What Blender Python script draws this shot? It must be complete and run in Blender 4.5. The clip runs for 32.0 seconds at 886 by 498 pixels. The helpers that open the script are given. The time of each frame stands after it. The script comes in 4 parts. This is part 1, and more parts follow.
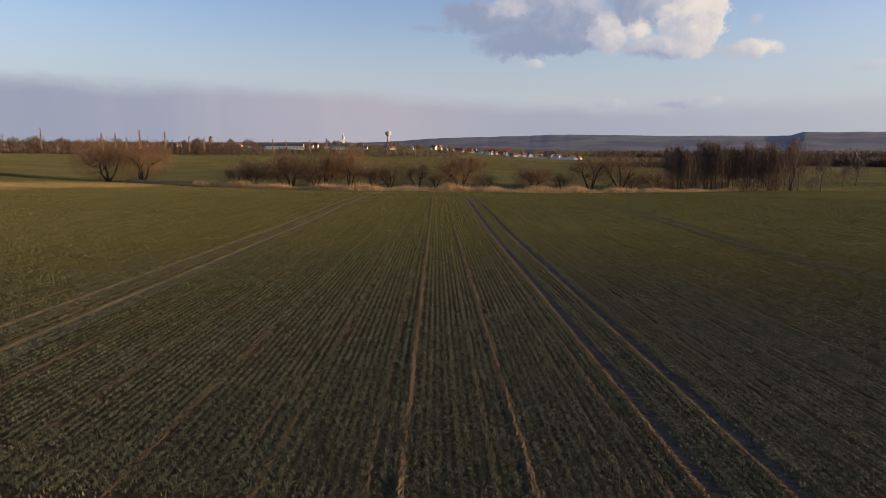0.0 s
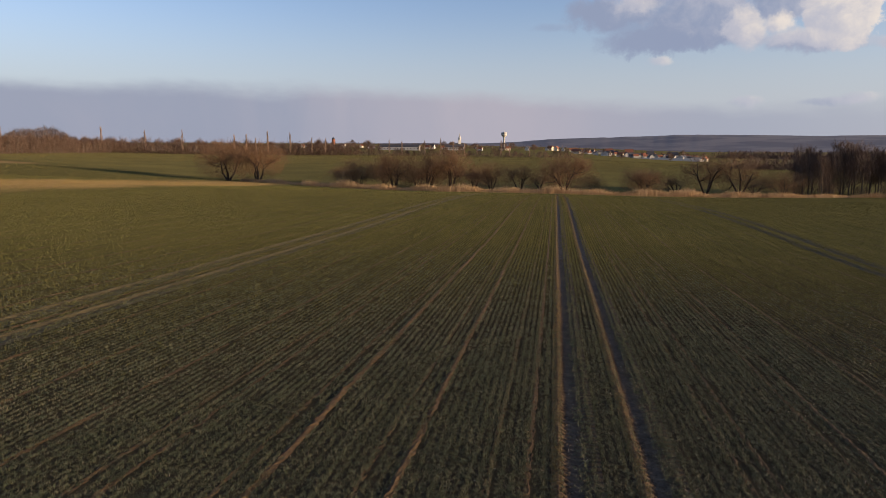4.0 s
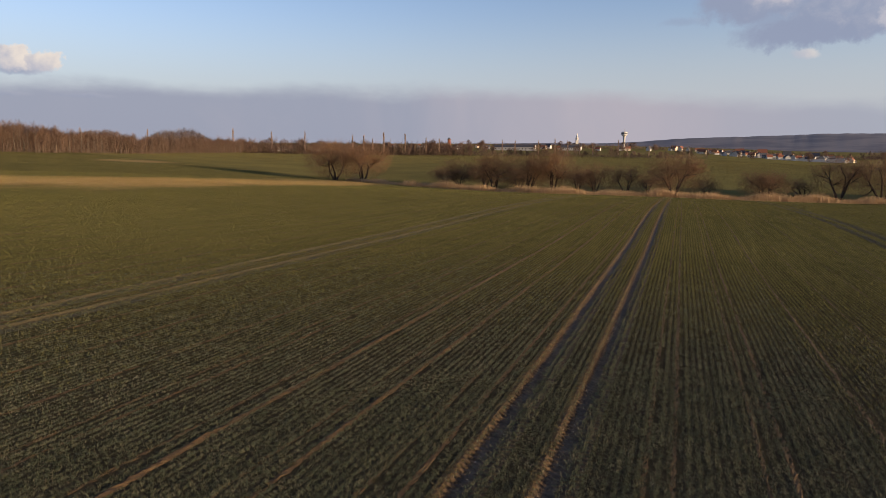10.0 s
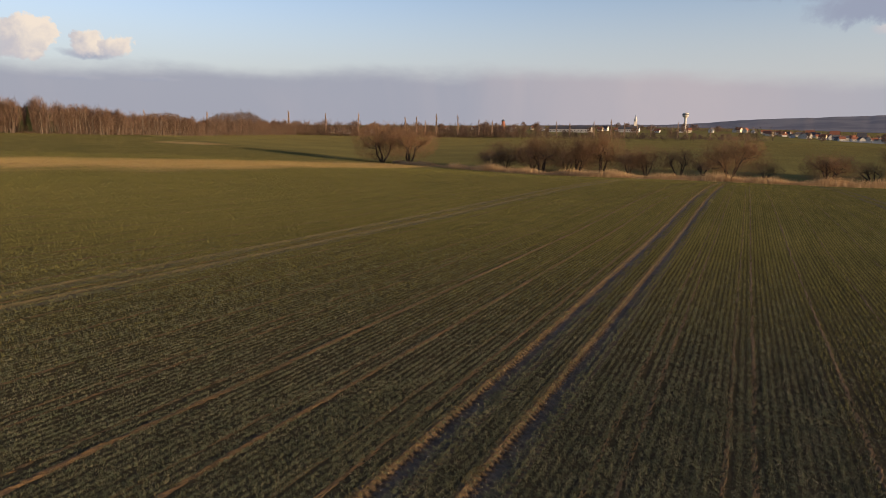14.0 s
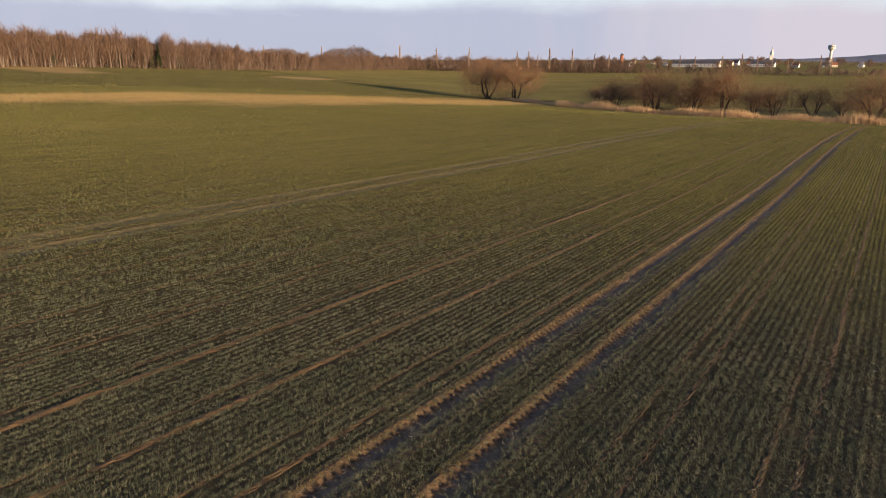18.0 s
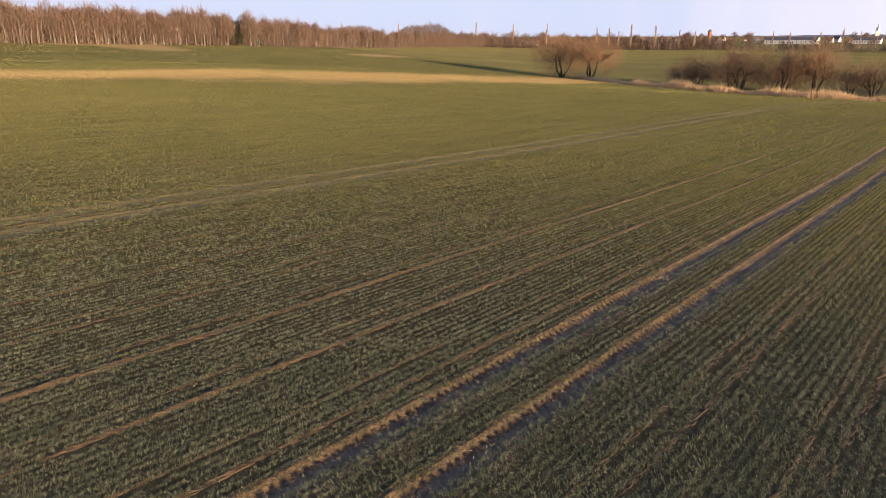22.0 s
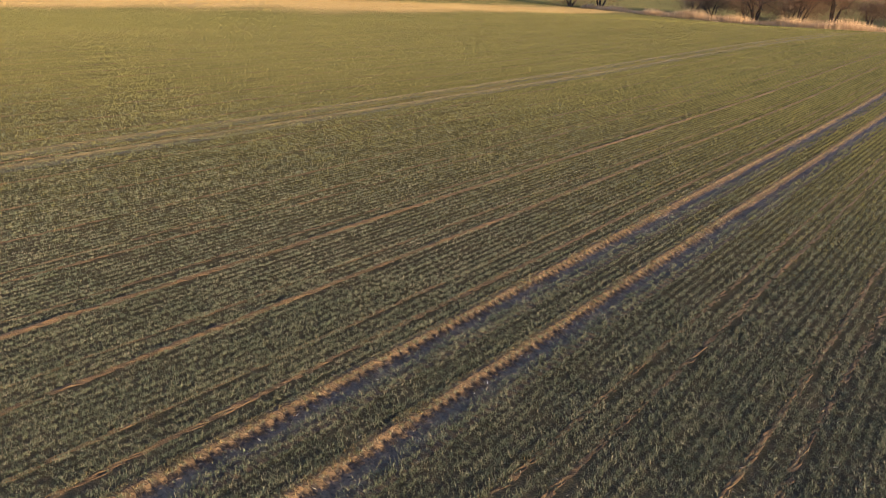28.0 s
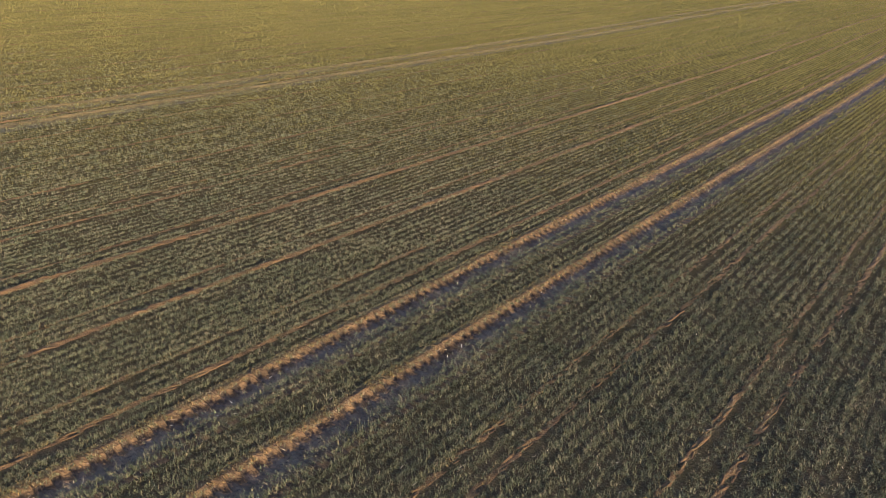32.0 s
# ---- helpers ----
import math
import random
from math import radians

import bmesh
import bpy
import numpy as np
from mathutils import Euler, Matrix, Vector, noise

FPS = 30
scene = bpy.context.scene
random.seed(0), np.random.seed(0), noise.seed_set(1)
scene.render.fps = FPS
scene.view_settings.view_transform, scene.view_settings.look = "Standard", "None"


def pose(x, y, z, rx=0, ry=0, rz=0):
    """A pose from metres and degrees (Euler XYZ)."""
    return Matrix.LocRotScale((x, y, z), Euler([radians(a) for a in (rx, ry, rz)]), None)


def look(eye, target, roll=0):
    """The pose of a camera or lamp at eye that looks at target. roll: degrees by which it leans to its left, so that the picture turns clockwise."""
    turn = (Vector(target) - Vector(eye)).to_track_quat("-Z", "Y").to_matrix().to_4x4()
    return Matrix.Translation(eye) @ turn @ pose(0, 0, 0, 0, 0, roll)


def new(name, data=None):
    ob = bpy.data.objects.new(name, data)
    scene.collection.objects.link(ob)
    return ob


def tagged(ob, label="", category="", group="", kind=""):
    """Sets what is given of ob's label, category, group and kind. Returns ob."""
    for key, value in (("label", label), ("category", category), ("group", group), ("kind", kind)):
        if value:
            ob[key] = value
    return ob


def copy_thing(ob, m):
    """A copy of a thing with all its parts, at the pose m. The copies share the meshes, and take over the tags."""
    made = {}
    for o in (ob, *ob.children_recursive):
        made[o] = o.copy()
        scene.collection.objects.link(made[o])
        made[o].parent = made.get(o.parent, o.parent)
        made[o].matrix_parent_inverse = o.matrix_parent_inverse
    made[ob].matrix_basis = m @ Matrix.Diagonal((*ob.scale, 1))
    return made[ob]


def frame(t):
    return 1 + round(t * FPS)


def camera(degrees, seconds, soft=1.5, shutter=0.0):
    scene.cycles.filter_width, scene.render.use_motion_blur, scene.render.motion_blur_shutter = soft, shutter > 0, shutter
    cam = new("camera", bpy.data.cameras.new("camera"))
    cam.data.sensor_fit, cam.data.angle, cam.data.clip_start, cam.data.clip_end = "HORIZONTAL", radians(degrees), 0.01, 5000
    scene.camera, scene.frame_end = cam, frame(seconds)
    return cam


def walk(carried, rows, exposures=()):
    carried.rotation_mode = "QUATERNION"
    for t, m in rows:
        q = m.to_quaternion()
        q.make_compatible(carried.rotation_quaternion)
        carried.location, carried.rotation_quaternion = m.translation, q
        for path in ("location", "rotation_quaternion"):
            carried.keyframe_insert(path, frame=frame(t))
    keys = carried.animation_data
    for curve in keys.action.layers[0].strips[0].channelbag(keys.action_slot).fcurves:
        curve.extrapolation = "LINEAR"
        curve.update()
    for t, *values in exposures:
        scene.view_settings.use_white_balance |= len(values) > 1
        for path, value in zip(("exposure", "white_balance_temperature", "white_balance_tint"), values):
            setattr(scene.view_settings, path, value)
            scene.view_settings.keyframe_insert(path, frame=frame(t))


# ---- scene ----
cam = camera(68.8, 32.0, soft=0.75)
METRES, EYE, TILT, LEAN, TURN = 25.07, 7.07, -1.0, 1.5, -0.8
ROWS = [
    (0.0, 0.0, 0.0, 0.0, 0.19, -7.61, -1.45),
    (0.5, 0.0312, 0.0198, 0.0025, 1.5, -7.64, -1.51),
    (1.0, 0.0608, 0.0393, 0.0047, 3.23, -7.7, -1.53),
    (1.5, 0.0888, 0.0583, 0.0061, 4.97, -7.71, -1.58),
    (2.0, 0.1158, 0.0771, 0.0074, 6.61, -7.75, -1.58),
    (2.5, 0.1414, 0.0967, 0.0087, 7.99, -7.77, -1.61),
    (3.0, 0.1665, 0.1169, 0.01, 9.0, -7.8, -1.61),
    (3.5, 0.1904, 0.1361, 0.0114, 9.76, -7.81, -1.63),
    (5.5, 0.2727, 0.2106, 0.0122, 13.09, -7.89, -1.72),
    (6.0, 0.2911, 0.2292, 0.0139, 13.81, -7.9, -1.72),
    (6.5, 0.3082, 0.2475, 0.0159, 14.67, -7.94, -1.74),
    (7.0, 0.3237, 0.2648, 0.0178, 15.68, -7.97, -1.76),
    (7.5, 0.339, 0.2829, 0.0196, 16.74, -8.01, -1.78),
    (8.0, 0.3545, 0.3014, 0.0208, 17.76, -8.03, -1.8),
    (8.5, 0.3697, 0.3197, 0.0222, 18.64, -8.05, -1.79),
    (9.0, 0.3845, 0.3383, 0.023, 19.43, -8.07, -1.8),
    (9.5, 0.3993, 0.3566, 0.024, 20.21, -8.1, -1.8),
    (10.0, 0.4134, 0.3746, 0.025, 20.96, -8.13, -1.8),
    (10.5, 0.4267, 0.3919, 0.0259, 21.7, -8.16, -1.82),
    (11.0, 0.4399, 0.4088, 0.0268, 22.44, -8.18, -1.81),
    (11.5, 0.4523, 0.4252, 0.0279, 23.17, -8.2, -1.81),
    (12.0, 0.4638, 0.4409, 0.0287, 23.88, -8.22, -1.82),
    (12.5, 0.474, 0.4566, 0.0299, 24.49, -8.45, -1.83),
    (13.0, 0.4847, 0.4723, 0.0306, 25.08, -8.9, -1.8),
    (13.5, 0.495, 0.4881, 0.0321, 25.48, -9.36, -1.81),
    (14.0, 0.5049, 0.5045, 0.0335, 25.84, -9.84, -1.8),
    (14.5, 0.5135, 0.5208, 0.0347, 26.86, -10.38, -1.82),
    (16.5, 0.5418, 0.5867, 0.0391, 31.9, -13.3, -1.79),
    (17.0, 0.547, 0.6017, 0.0403, 33.14, -14.07, -1.82),
    (17.5, 0.552, 0.6161, 0.0414, 34.41, -14.84, -1.81),
    (18.0, 0.557, 0.6297, 0.0422, 35.61, -15.62, -1.8),
    (18.5, 0.5618, 0.6425, 0.043, 36.63, -16.28, -1.8),
    (19.0, 0.5664, 0.6547, 0.0438, 37.51, -16.77, -1.79),
    (19.5, 0.5708, 0.6671, 0.0442, 38.33, -17.15, -1.77),
    (20.0, 0.5752, 0.6794, 0.0444, 39.14, -17.35, -1.76),
    (20.5, 0.5795, 0.6912, 0.0445, 39.96, -17.45, -1.75),
    (21.0, 0.5837, 0.7025, 0.0445, 40.77, -17.5, -1.74),
    (21.5, 0.5876, 0.7132, 0.0447, 41.55, -17.53, -1.74),
    (22.0, 0.591, 0.7227, 0.0449, 42.23, -17.68, -1.74),
    (22.5, 0.5932, 0.7304, 0.0453, 42.57, -18.01, -1.73),
    (23.0, 0.5938, 0.7334, 0.0456, 42.63, -18.48, -1.74),
    (23.5, 0.5936, 0.7341, 0.0457, 42.64, -18.99, -1.76),
    (24.0, 0.5935, 0.734, 0.0457, 42.65, -19.49, -1.77),
    (24.5, 0.5933, 0.7334, 0.0459, 42.65, -20.01, -1.77),
    (25.0, 0.5928, 0.7328, 0.0458, 42.65, -20.54, -1.77),
    (25.5, 0.5921, 0.7317, 0.0457, 42.65, -21.06, -1.78),
    (27.5, 0.5887, 0.7283, 0.0452, 42.63, -22.97, -1.83),
    (28.0, 0.5883, 0.7285, 0.045, 42.65, -23.4, -1.8),
    (28.5, 0.5879, 0.7287, 0.0448, 42.65, -23.84, -1.82),
    (29.0, 0.5882, 0.7293, 0.0444, 42.65, -24.28, -1.82),
    (29.5, 0.5892, 0.7301, 0.0442, 42.65, -24.7, -1.84),
    (30.0, 0.5913, 0.7319, 0.0446, 42.67, -25.11, -1.84),
    (30.5, 0.5941, 0.7345, 0.0447, 42.69, -25.48, -1.84),
    (31.0, 0.597, 0.7378, 0.0442, 42.69, -25.84, -1.84),
    (31.5, 0.5998, 0.7414, 0.0441, 42.68, -26.2, -1.85),
    (32.0, 0.6029, 0.7455, 0.044, 42.69, -26.55, -1.86),
]
walk(cam, [(t, pose(0, 0, EYE, TILT, LEAN, TURN) @ pose(METRES * x, METRES * y, METRES * z, 90 + pitch, roll, yaw)) for t, x, y, z, yaw, pitch, roll in ROWS],
     [(0, 0.95, 6500, 10), (9, 0.95, 6550, 10), (12, 0.95, 7000, 10), (14.5, 1.05, 7100, 10), (16.5, 1.24, 6800, 10), (19, 1.74, 6700, 10),
      (21, 1.94, 6550, 10), (23, 2.1, 6350, 10), (32, 2.46, 6300, 10)])

# ---- world, sun, exposure ----
SUN_AZ, SUN_EL = 97.0, 6.5          # degrees, clockwise from +y


def link(nt, a, b):
    nt.links.new(a, b)


def node(nt, kind, **props):
    n = nt.nodes.new(kind)
    for k, v in props.items():
        if k == "op":
            n.operation = v
        elif k == "blend":
            n.blend_type = v
        elif k == "dtype":
            n.data_type = v
    return n


def math_node(nt, op, a, b=None, c=None, clamp=False):
    n = nt.nodes.new("ShaderNodeMath")
    n.operation, n.use_clamp = op, clamp
    for i, v in enumerate((a, b, c)):
        if v is None:
            continue
        if isinstance(v, (int, float)):
            n.inputs[i].default_value = v
        else:
            nt.links.new(v, n.inputs[i])
    return n.outputs[0]


def smooth(nt, v, lo, hi, out_lo=0.0, out_hi=1.0):
    n = nt.nodes.new("ShaderNodeMapRange")
    n.interpolation_type = "SMOOTHSTEP"
    nt.links.new(v, n.inputs[0])
    for i, x in enumerate((lo, hi, out_lo, out_hi)):
        n.inputs[i + 1].default_value = x
    return n.outputs[0]


def mix(nt, fac, a, b, blend="MIX"):
    n = nt.nodes.new("ShaderNodeMix")
    n.data_type, n.blend_type = "RGBA", blend
    for sock, v in ((n.inputs[0], fac), (n.inputs[6], a), (n.inputs[7], b)):
        if isinstance(v, (int, float)):
            sock.default_value = v
        elif isinstance(v, tuple):
            sock.default_value = (*v, 1)
        else:
            nt.links.new(v, sock)
    return n.outputs[2]


def noise_tex(nt, vec, scale, detail=4.0, rough=0.55, distortion=0.0):
    n = nt.nodes.new("ShaderNodeTexNoise")
    n.inputs["Scale"].default_value, n.inputs["Detail"].default_value = scale, detail
    n.inputs["Roughness"].default_value, n.inputs["Distortion"].default_value = rough, distortion
    if vec is not None:
        nt.links.new(vec, n.inputs["Vector"])
    return n.outputs["Fac"]


def make_world():
    w = bpy.data.worlds.new("sky")
    scene.world = w
    w.use_nodes = True
    nt = w.node_tree
    nt.nodes.clear()
    out, bg = nt.nodes.new("ShaderNodeOutputWorld"), nt.nodes.new("ShaderNodeBackground")
    sky = nt.nodes.new("ShaderNodeTexSky")
    sky.sky_type, sky.sun_disc = "NISHITA", False
    sky.sun_elevation, sky.sun_rotation = radians(SUN_EL), radians(SUN_AZ)
    sky.altitude, sky.air_density, sky.dust_density, sky.ozone_density = 150, 1.0, 1.0, 1.6
    co = nt.nodes.new("ShaderNodeTexCoord")
    sep = nt.nodes.new("ShaderNodeSeparateXYZ")
    link(nt, co.outputs["Generated"], sep.inputs[0])
    x, y, z = sep.outputs
    az = math_node(nt, "MULTIPLY", math_node(nt, "ARCTAN2", x, y), 57.2958)
    el = math_node(nt, "MULTIPLY", math_node(nt, "ARCSINE", z), 57.2958)
    comb = nt.nodes.new("ShaderNodeCombineXYZ")
    link(nt, az, comb.inputs[0]), link(nt, el, comb.inputs[1])
    flat = comb.outputs[0]
    stretched = nt.nodes.new("ShaderNodeMapping")
    stretched.inputs["Scale"].default_value = (1, 2.6, 1)
    link(nt, flat, stretched.inputs[0])
    wisp = noise_tex(nt, stretched.outputs[0], 0.10, 6, 0.6)
    curd = noise_tex(nt, flat, 0.55, 6, 0.6, 0.4)

    col = mix(nt, 1.0, sky.outputs[0], (1.2, 1.13, 1.42), "MULTIPLY")
    # pale haze, thickest along the horizon
    col = mix(nt, math_node(nt, "MULTIPLY", smooth(nt, el, 13.0, 1.5), 0.85), col, tuple(HAZE))
    # low bank: slate blue with a pink veil of falling snow, thinning to lilac
    top = math_node(nt, "ADD", 4.9, math_node(nt, "MULTIPLY", math_node(nt, "SUBTRACT", wisp, 0.5), 2.4))
    top = math_node(nt, "SUBTRACT", top, smooth(nt, az, -14, 12, 0.0, 1.6))
    over = math_node(nt, "SUBTRACT", el, top)
    bank = math_node(nt, "MULTIPLY", smooth(nt, over, 1.0, -0.7), smooth(nt, az, 42, 4, 0.25, 0.9))
    fall = nt.nodes.new("ShaderNodeMapping")
    fall.inputs["Scale"].default_value, fall.inputs["Rotation"].default_value = (1, 0.45, 1), (0, 0, 0.45)
    link(nt, flat, fall.inputs[0])
    veil = math_node(nt, "MULTIPLY", math_node(nt, "SUBTRACT", noise_tex(nt, fall.outputs[0], 0.12, 4, 0.55, 0.6), 0.5), 1.2)
    pink = math_node(nt, "ADD", smooth(nt, az, -30, -8), veil)
    pink = math_node(nt, "MULTIPLY", pink, smooth(nt, az, 14, -4), clamp=True)
    bank_col = mix(nt, pink, mix(nt, smooth(nt, az, -16, 12), tuple(BANK), tuple(LILAC)), tuple(PINK))
    col = mix(nt, bank, col, bank_col)

    # heaped clouds: lobes laid over one another, each lit on its sunward side
    warp = nt.nodes.new("ShaderNodeTexNoise")
    warp.inputs["Scale"].default_value, warp.inputs["Detail"].default_value, warp.inputs["Roughness"].default_value = 0.5, 7, 0.62
    link(nt, flat, warp.inputs["Vector"])
    wsep = nt.nodes.new("ShaderNodeSeparateXYZ")
    link(nt, warp.outputs["Color"], wsep.inputs[0])
    shift_a = math_node(nt, "MULTIPLY", math_node(nt, "SUBTRACT", wsep.outputs[0], 0.5), 1.0)
    shift_e = math_node(nt, "MULTIPLY", math_node(nt, "SUBTRACT", wsep.outputs[1], 0.5), 1.0)

    def lobe(a0, e0, ra, re, light, soft=0.5, alpha=0.97):
        nonlocal col
        k = min(3.0, 2.2 * re)
        u = math_node(nt, "DIVIDE", math_node(nt, "ADD", math_node(nt, "SUBTRACT", az, a0), math_node(nt, "MULTIPLY", shift_a, k * 1.5)), ra)
        v = math_node(nt, "DIVIDE", math_node(nt, "ADD", math_node(nt, "SUBTRACT", el, e0), math_node(nt, "MULTIPLY", shift_e, k)), re)
        d = math_node(nt, "SUBTRACT", 1.0, math_node(nt, "ADD", math_node(nt, "MULTIPLY", u, u), math_node(nt, "MULTIPLY", v, v)))
        lit = math_node(nt, "ADD", math_node(nt, "MULTIPLY", u, 0.42), math_node(nt, "MULTIPLY", v, 0.3))
        lit = math_node(nt, "ADD", math_node(nt, "ADD", lit, light), math_node(nt, "MULTIPLY", math_node(nt, "SUBTRACT", curd, 0.5), 1.3))
        shade = mix(nt, smooth(nt, lit, -0.8, 0.15), tuple(CLOUD_DARK), tuple(CLOUD_MID))
        shade = mix(nt, smooth(nt, lit, 0.1, 0.95), shade, tuple(CLOUD_LIT))
        col = mix(nt, math_node(nt, "MULTIPLY", smooth(nt, d, 0.0, soft), alpha), col, shade)

    # large cloud, back to front
    lobe(-0.6, 10.2, 2.2, 0.45, -0.7, 1.4, 0.5)
    lobe(4.6, 11.1, 5.2, 1.7, -0.65, 0.8)
    lobe(6.6, 11.9, 2.6, 1.0, 0.45, 1.2)
    lobe(10.5, 12.4, 5.0, 1.4, -0.2, 0.9)
    lobe(17.3, 11.6, 3.4, 1.9, -0.25, 0.6)
    lobe(11.3, 9.9, 5.0, 2.4, -0.6, 0.6)
    lobe(8.3, 7.3, 1.2, 0.5, 0.4, 1.2, 0.8)
    lobe(8.2, 8.9, 5.8, 1.4, -0.95, 0.8)
    lobe(19.6, 8.0, 4.4, 0.9, -0.1, 0.8)
    lobe(21.0, 9.9, 2.9, 2.9, 0.55, 0.35)
    lobe(14.3, 9.4, 2.0, 1.9, 0.3, 0.8)
    lobe(16.7, 9.8, 1.3, 0.9, 0.6, 0.9)
    lobe(17.6, 8.5, 3.0, 0.9, 0.2, 1.0)
    lobe(25.3, 7.8, 2.5, 0.9, 0.45, 0.8)
    lobe(25.4, 9.9, 0.8, 0.7, 0.3, 1.5, 0.5)
    # small ones over the horizon
    lobe(14.8, 3.9, 1.6, 0.55, 0.05, 1.2, 0.8)
    lobe(20.8, 3.7, 2.8, 0.4, -0.2, 1.2, 0.8)
    lobe(22.4, 4.0, 1.6, 0.5, 0.2, 1.2, 0.8)
    lobe(33.2, 6.1, 1.5, 0.5, 0.2, 1.4, 0.7)
    # pair of white heaps over the wood
    lobe(-59.5, 6.7, 2.6, 1.5, -0.1, 0.5)
    lobe(-56.6, 7.0, 1.9, 1.6, 0.6, 0.4)
    lobe(-52.7, 5.95, 2.7, 0.5, -0.35, 1.0, 0.9)
    lobe(-52.9, 6.8, 1.3, 1.1, 0.5, 0.5)
    lobe(-51.0, 6.6, 1.3, 0.95, 0.55, 0.5)
    lobe(-54.1, 4.15, 2.6, 0.28, -0.4, 1.6, 0.45)
    lobe(-48.7, 4.25, 2.6, 0.25, -0.4, 1.6, 0.45)
    link(nt, col, bg.inputs["Color"])
    bg.inputs["Strength"].default_value = SKY
    link(nt, bg.outputs[0], out.inputs[0])


SKY = 0.1
BANK, LILAC, PINK, HAZE = (1.6, 1.74, 2.28), (1.85, 1.98, 2.45), (2.3, 2.15, 2.5), (2.5, 2.68, 3.15)
CLOUD_DARK, CLOUD_MID, CLOUD_LIT = (1.5, 1.75, 2.45), (2.65, 2.65, 3.05), (4.3, 3.85, 3.5)
make_world()
sun_data = bpy.data.lights.new("sun", "SUN")
sun_data.energy, sun_data.angle, sun_data.color = 5.0, radians(0.6), (1.0, 0.75, 0.49)
sun = new("sun", sun_data)
_a, _e = radians(SUN_AZ), radians(SUN_EL)
sun.matrix_world = look((Vector((math.sin(_a) * math.cos(_e), math.cos(_a) * math.cos(_e), math.sin(_e))) * 300), (0, 0, 0))

# ---- materials ----


def material(name, rough=0.85):
    m = bpy.data.materials.new(name)
    m.use_nodes = True
    nt = m.node_tree
    b = nt.nodes["Principled BSDF"]
    b.inputs["Roughness"].default_value = rough
    b.inputs["Specular IOR Level"].default_value = 0.25
    return m, nt, b


def pos(nt):
    return nt.nodes.new("ShaderNodeNewGeometry").outputs["Position"]


def bump(nt, b, h, strength, dist):
    n = nt.nodes.new("ShaderNodeBump")
    n.inputs["Strength"].default_value, n.inputs["Distance"].default_value = strength, dist
    link(nt, h, n.inputs["Height"])
    link(nt, n.outputs[0], b.inputs["Normal"])


def attr(nt, name):
    n = nt.nodes.new("ShaderNodeAttribute")
    n.attribute_name = name
    return n.outputs["Fac"]


def plain(name, a, b2, scale, rough=0.85, detail=5, bumpy=0.0, bump_scale=None):
    m, nt, b = material(name, rough)
    p = pos(nt)
    f = noise_tex(nt, p, scale, detail)
    g = noise_tex(nt, p, scale * 7.3, 3)
    f = math_node(nt, "ADD", math_node(nt, "MULTIPLY", f, 0.7), math_node(nt, "MULTIPLY", g, 0.3))
    link(nt, mix(nt, smooth(nt, f, 0.35, 0.65), a, b2), b.inputs["Base Color"])
    if bumpy:
        bump(nt, b, noise_tex(nt, p, bump_scale or scale * 5, 4), 1.0, bumpy)
    return m


def leafy(name, lo, hi, translucent=0.35, rough=0.6, per="island"):
    """Blades and twigs: a tint for each loose piece, and light through them."""
    m, nt, b = material(name, rough)
    rnd = nt.nodes.new("ShaderNodeNewGeometry").outputs["Random Per Island"]
    big = noise_tex(nt, pos(nt), 0.35, 3)
    f = math_node(nt, "ADD", math_node(nt, "MULTIPLY", rnd, 0.65), math_node(nt, "MULTIPLY", smooth(nt, big, 0.3, 0.7), 0.35))
    c = mix(nt, f, lo, hi)
    link(nt, c, b.inputs["Base Color"])
    if translucent:
        t = nt.nodes.new("ShaderNodeBsdfTranslucent")
        link(nt, c, t.inputs[0])
        s = nt.nodes.new("ShaderNodeMixShader")
        s.inputs[0].default_value = translucent
        link(nt, b.outputs[0], s.inputs[1]), link(nt, t.outputs[0], s.inputs[2])
        link(nt, s.outputs[0], nt.nodes["Material Output"].inputs[0])
    return m


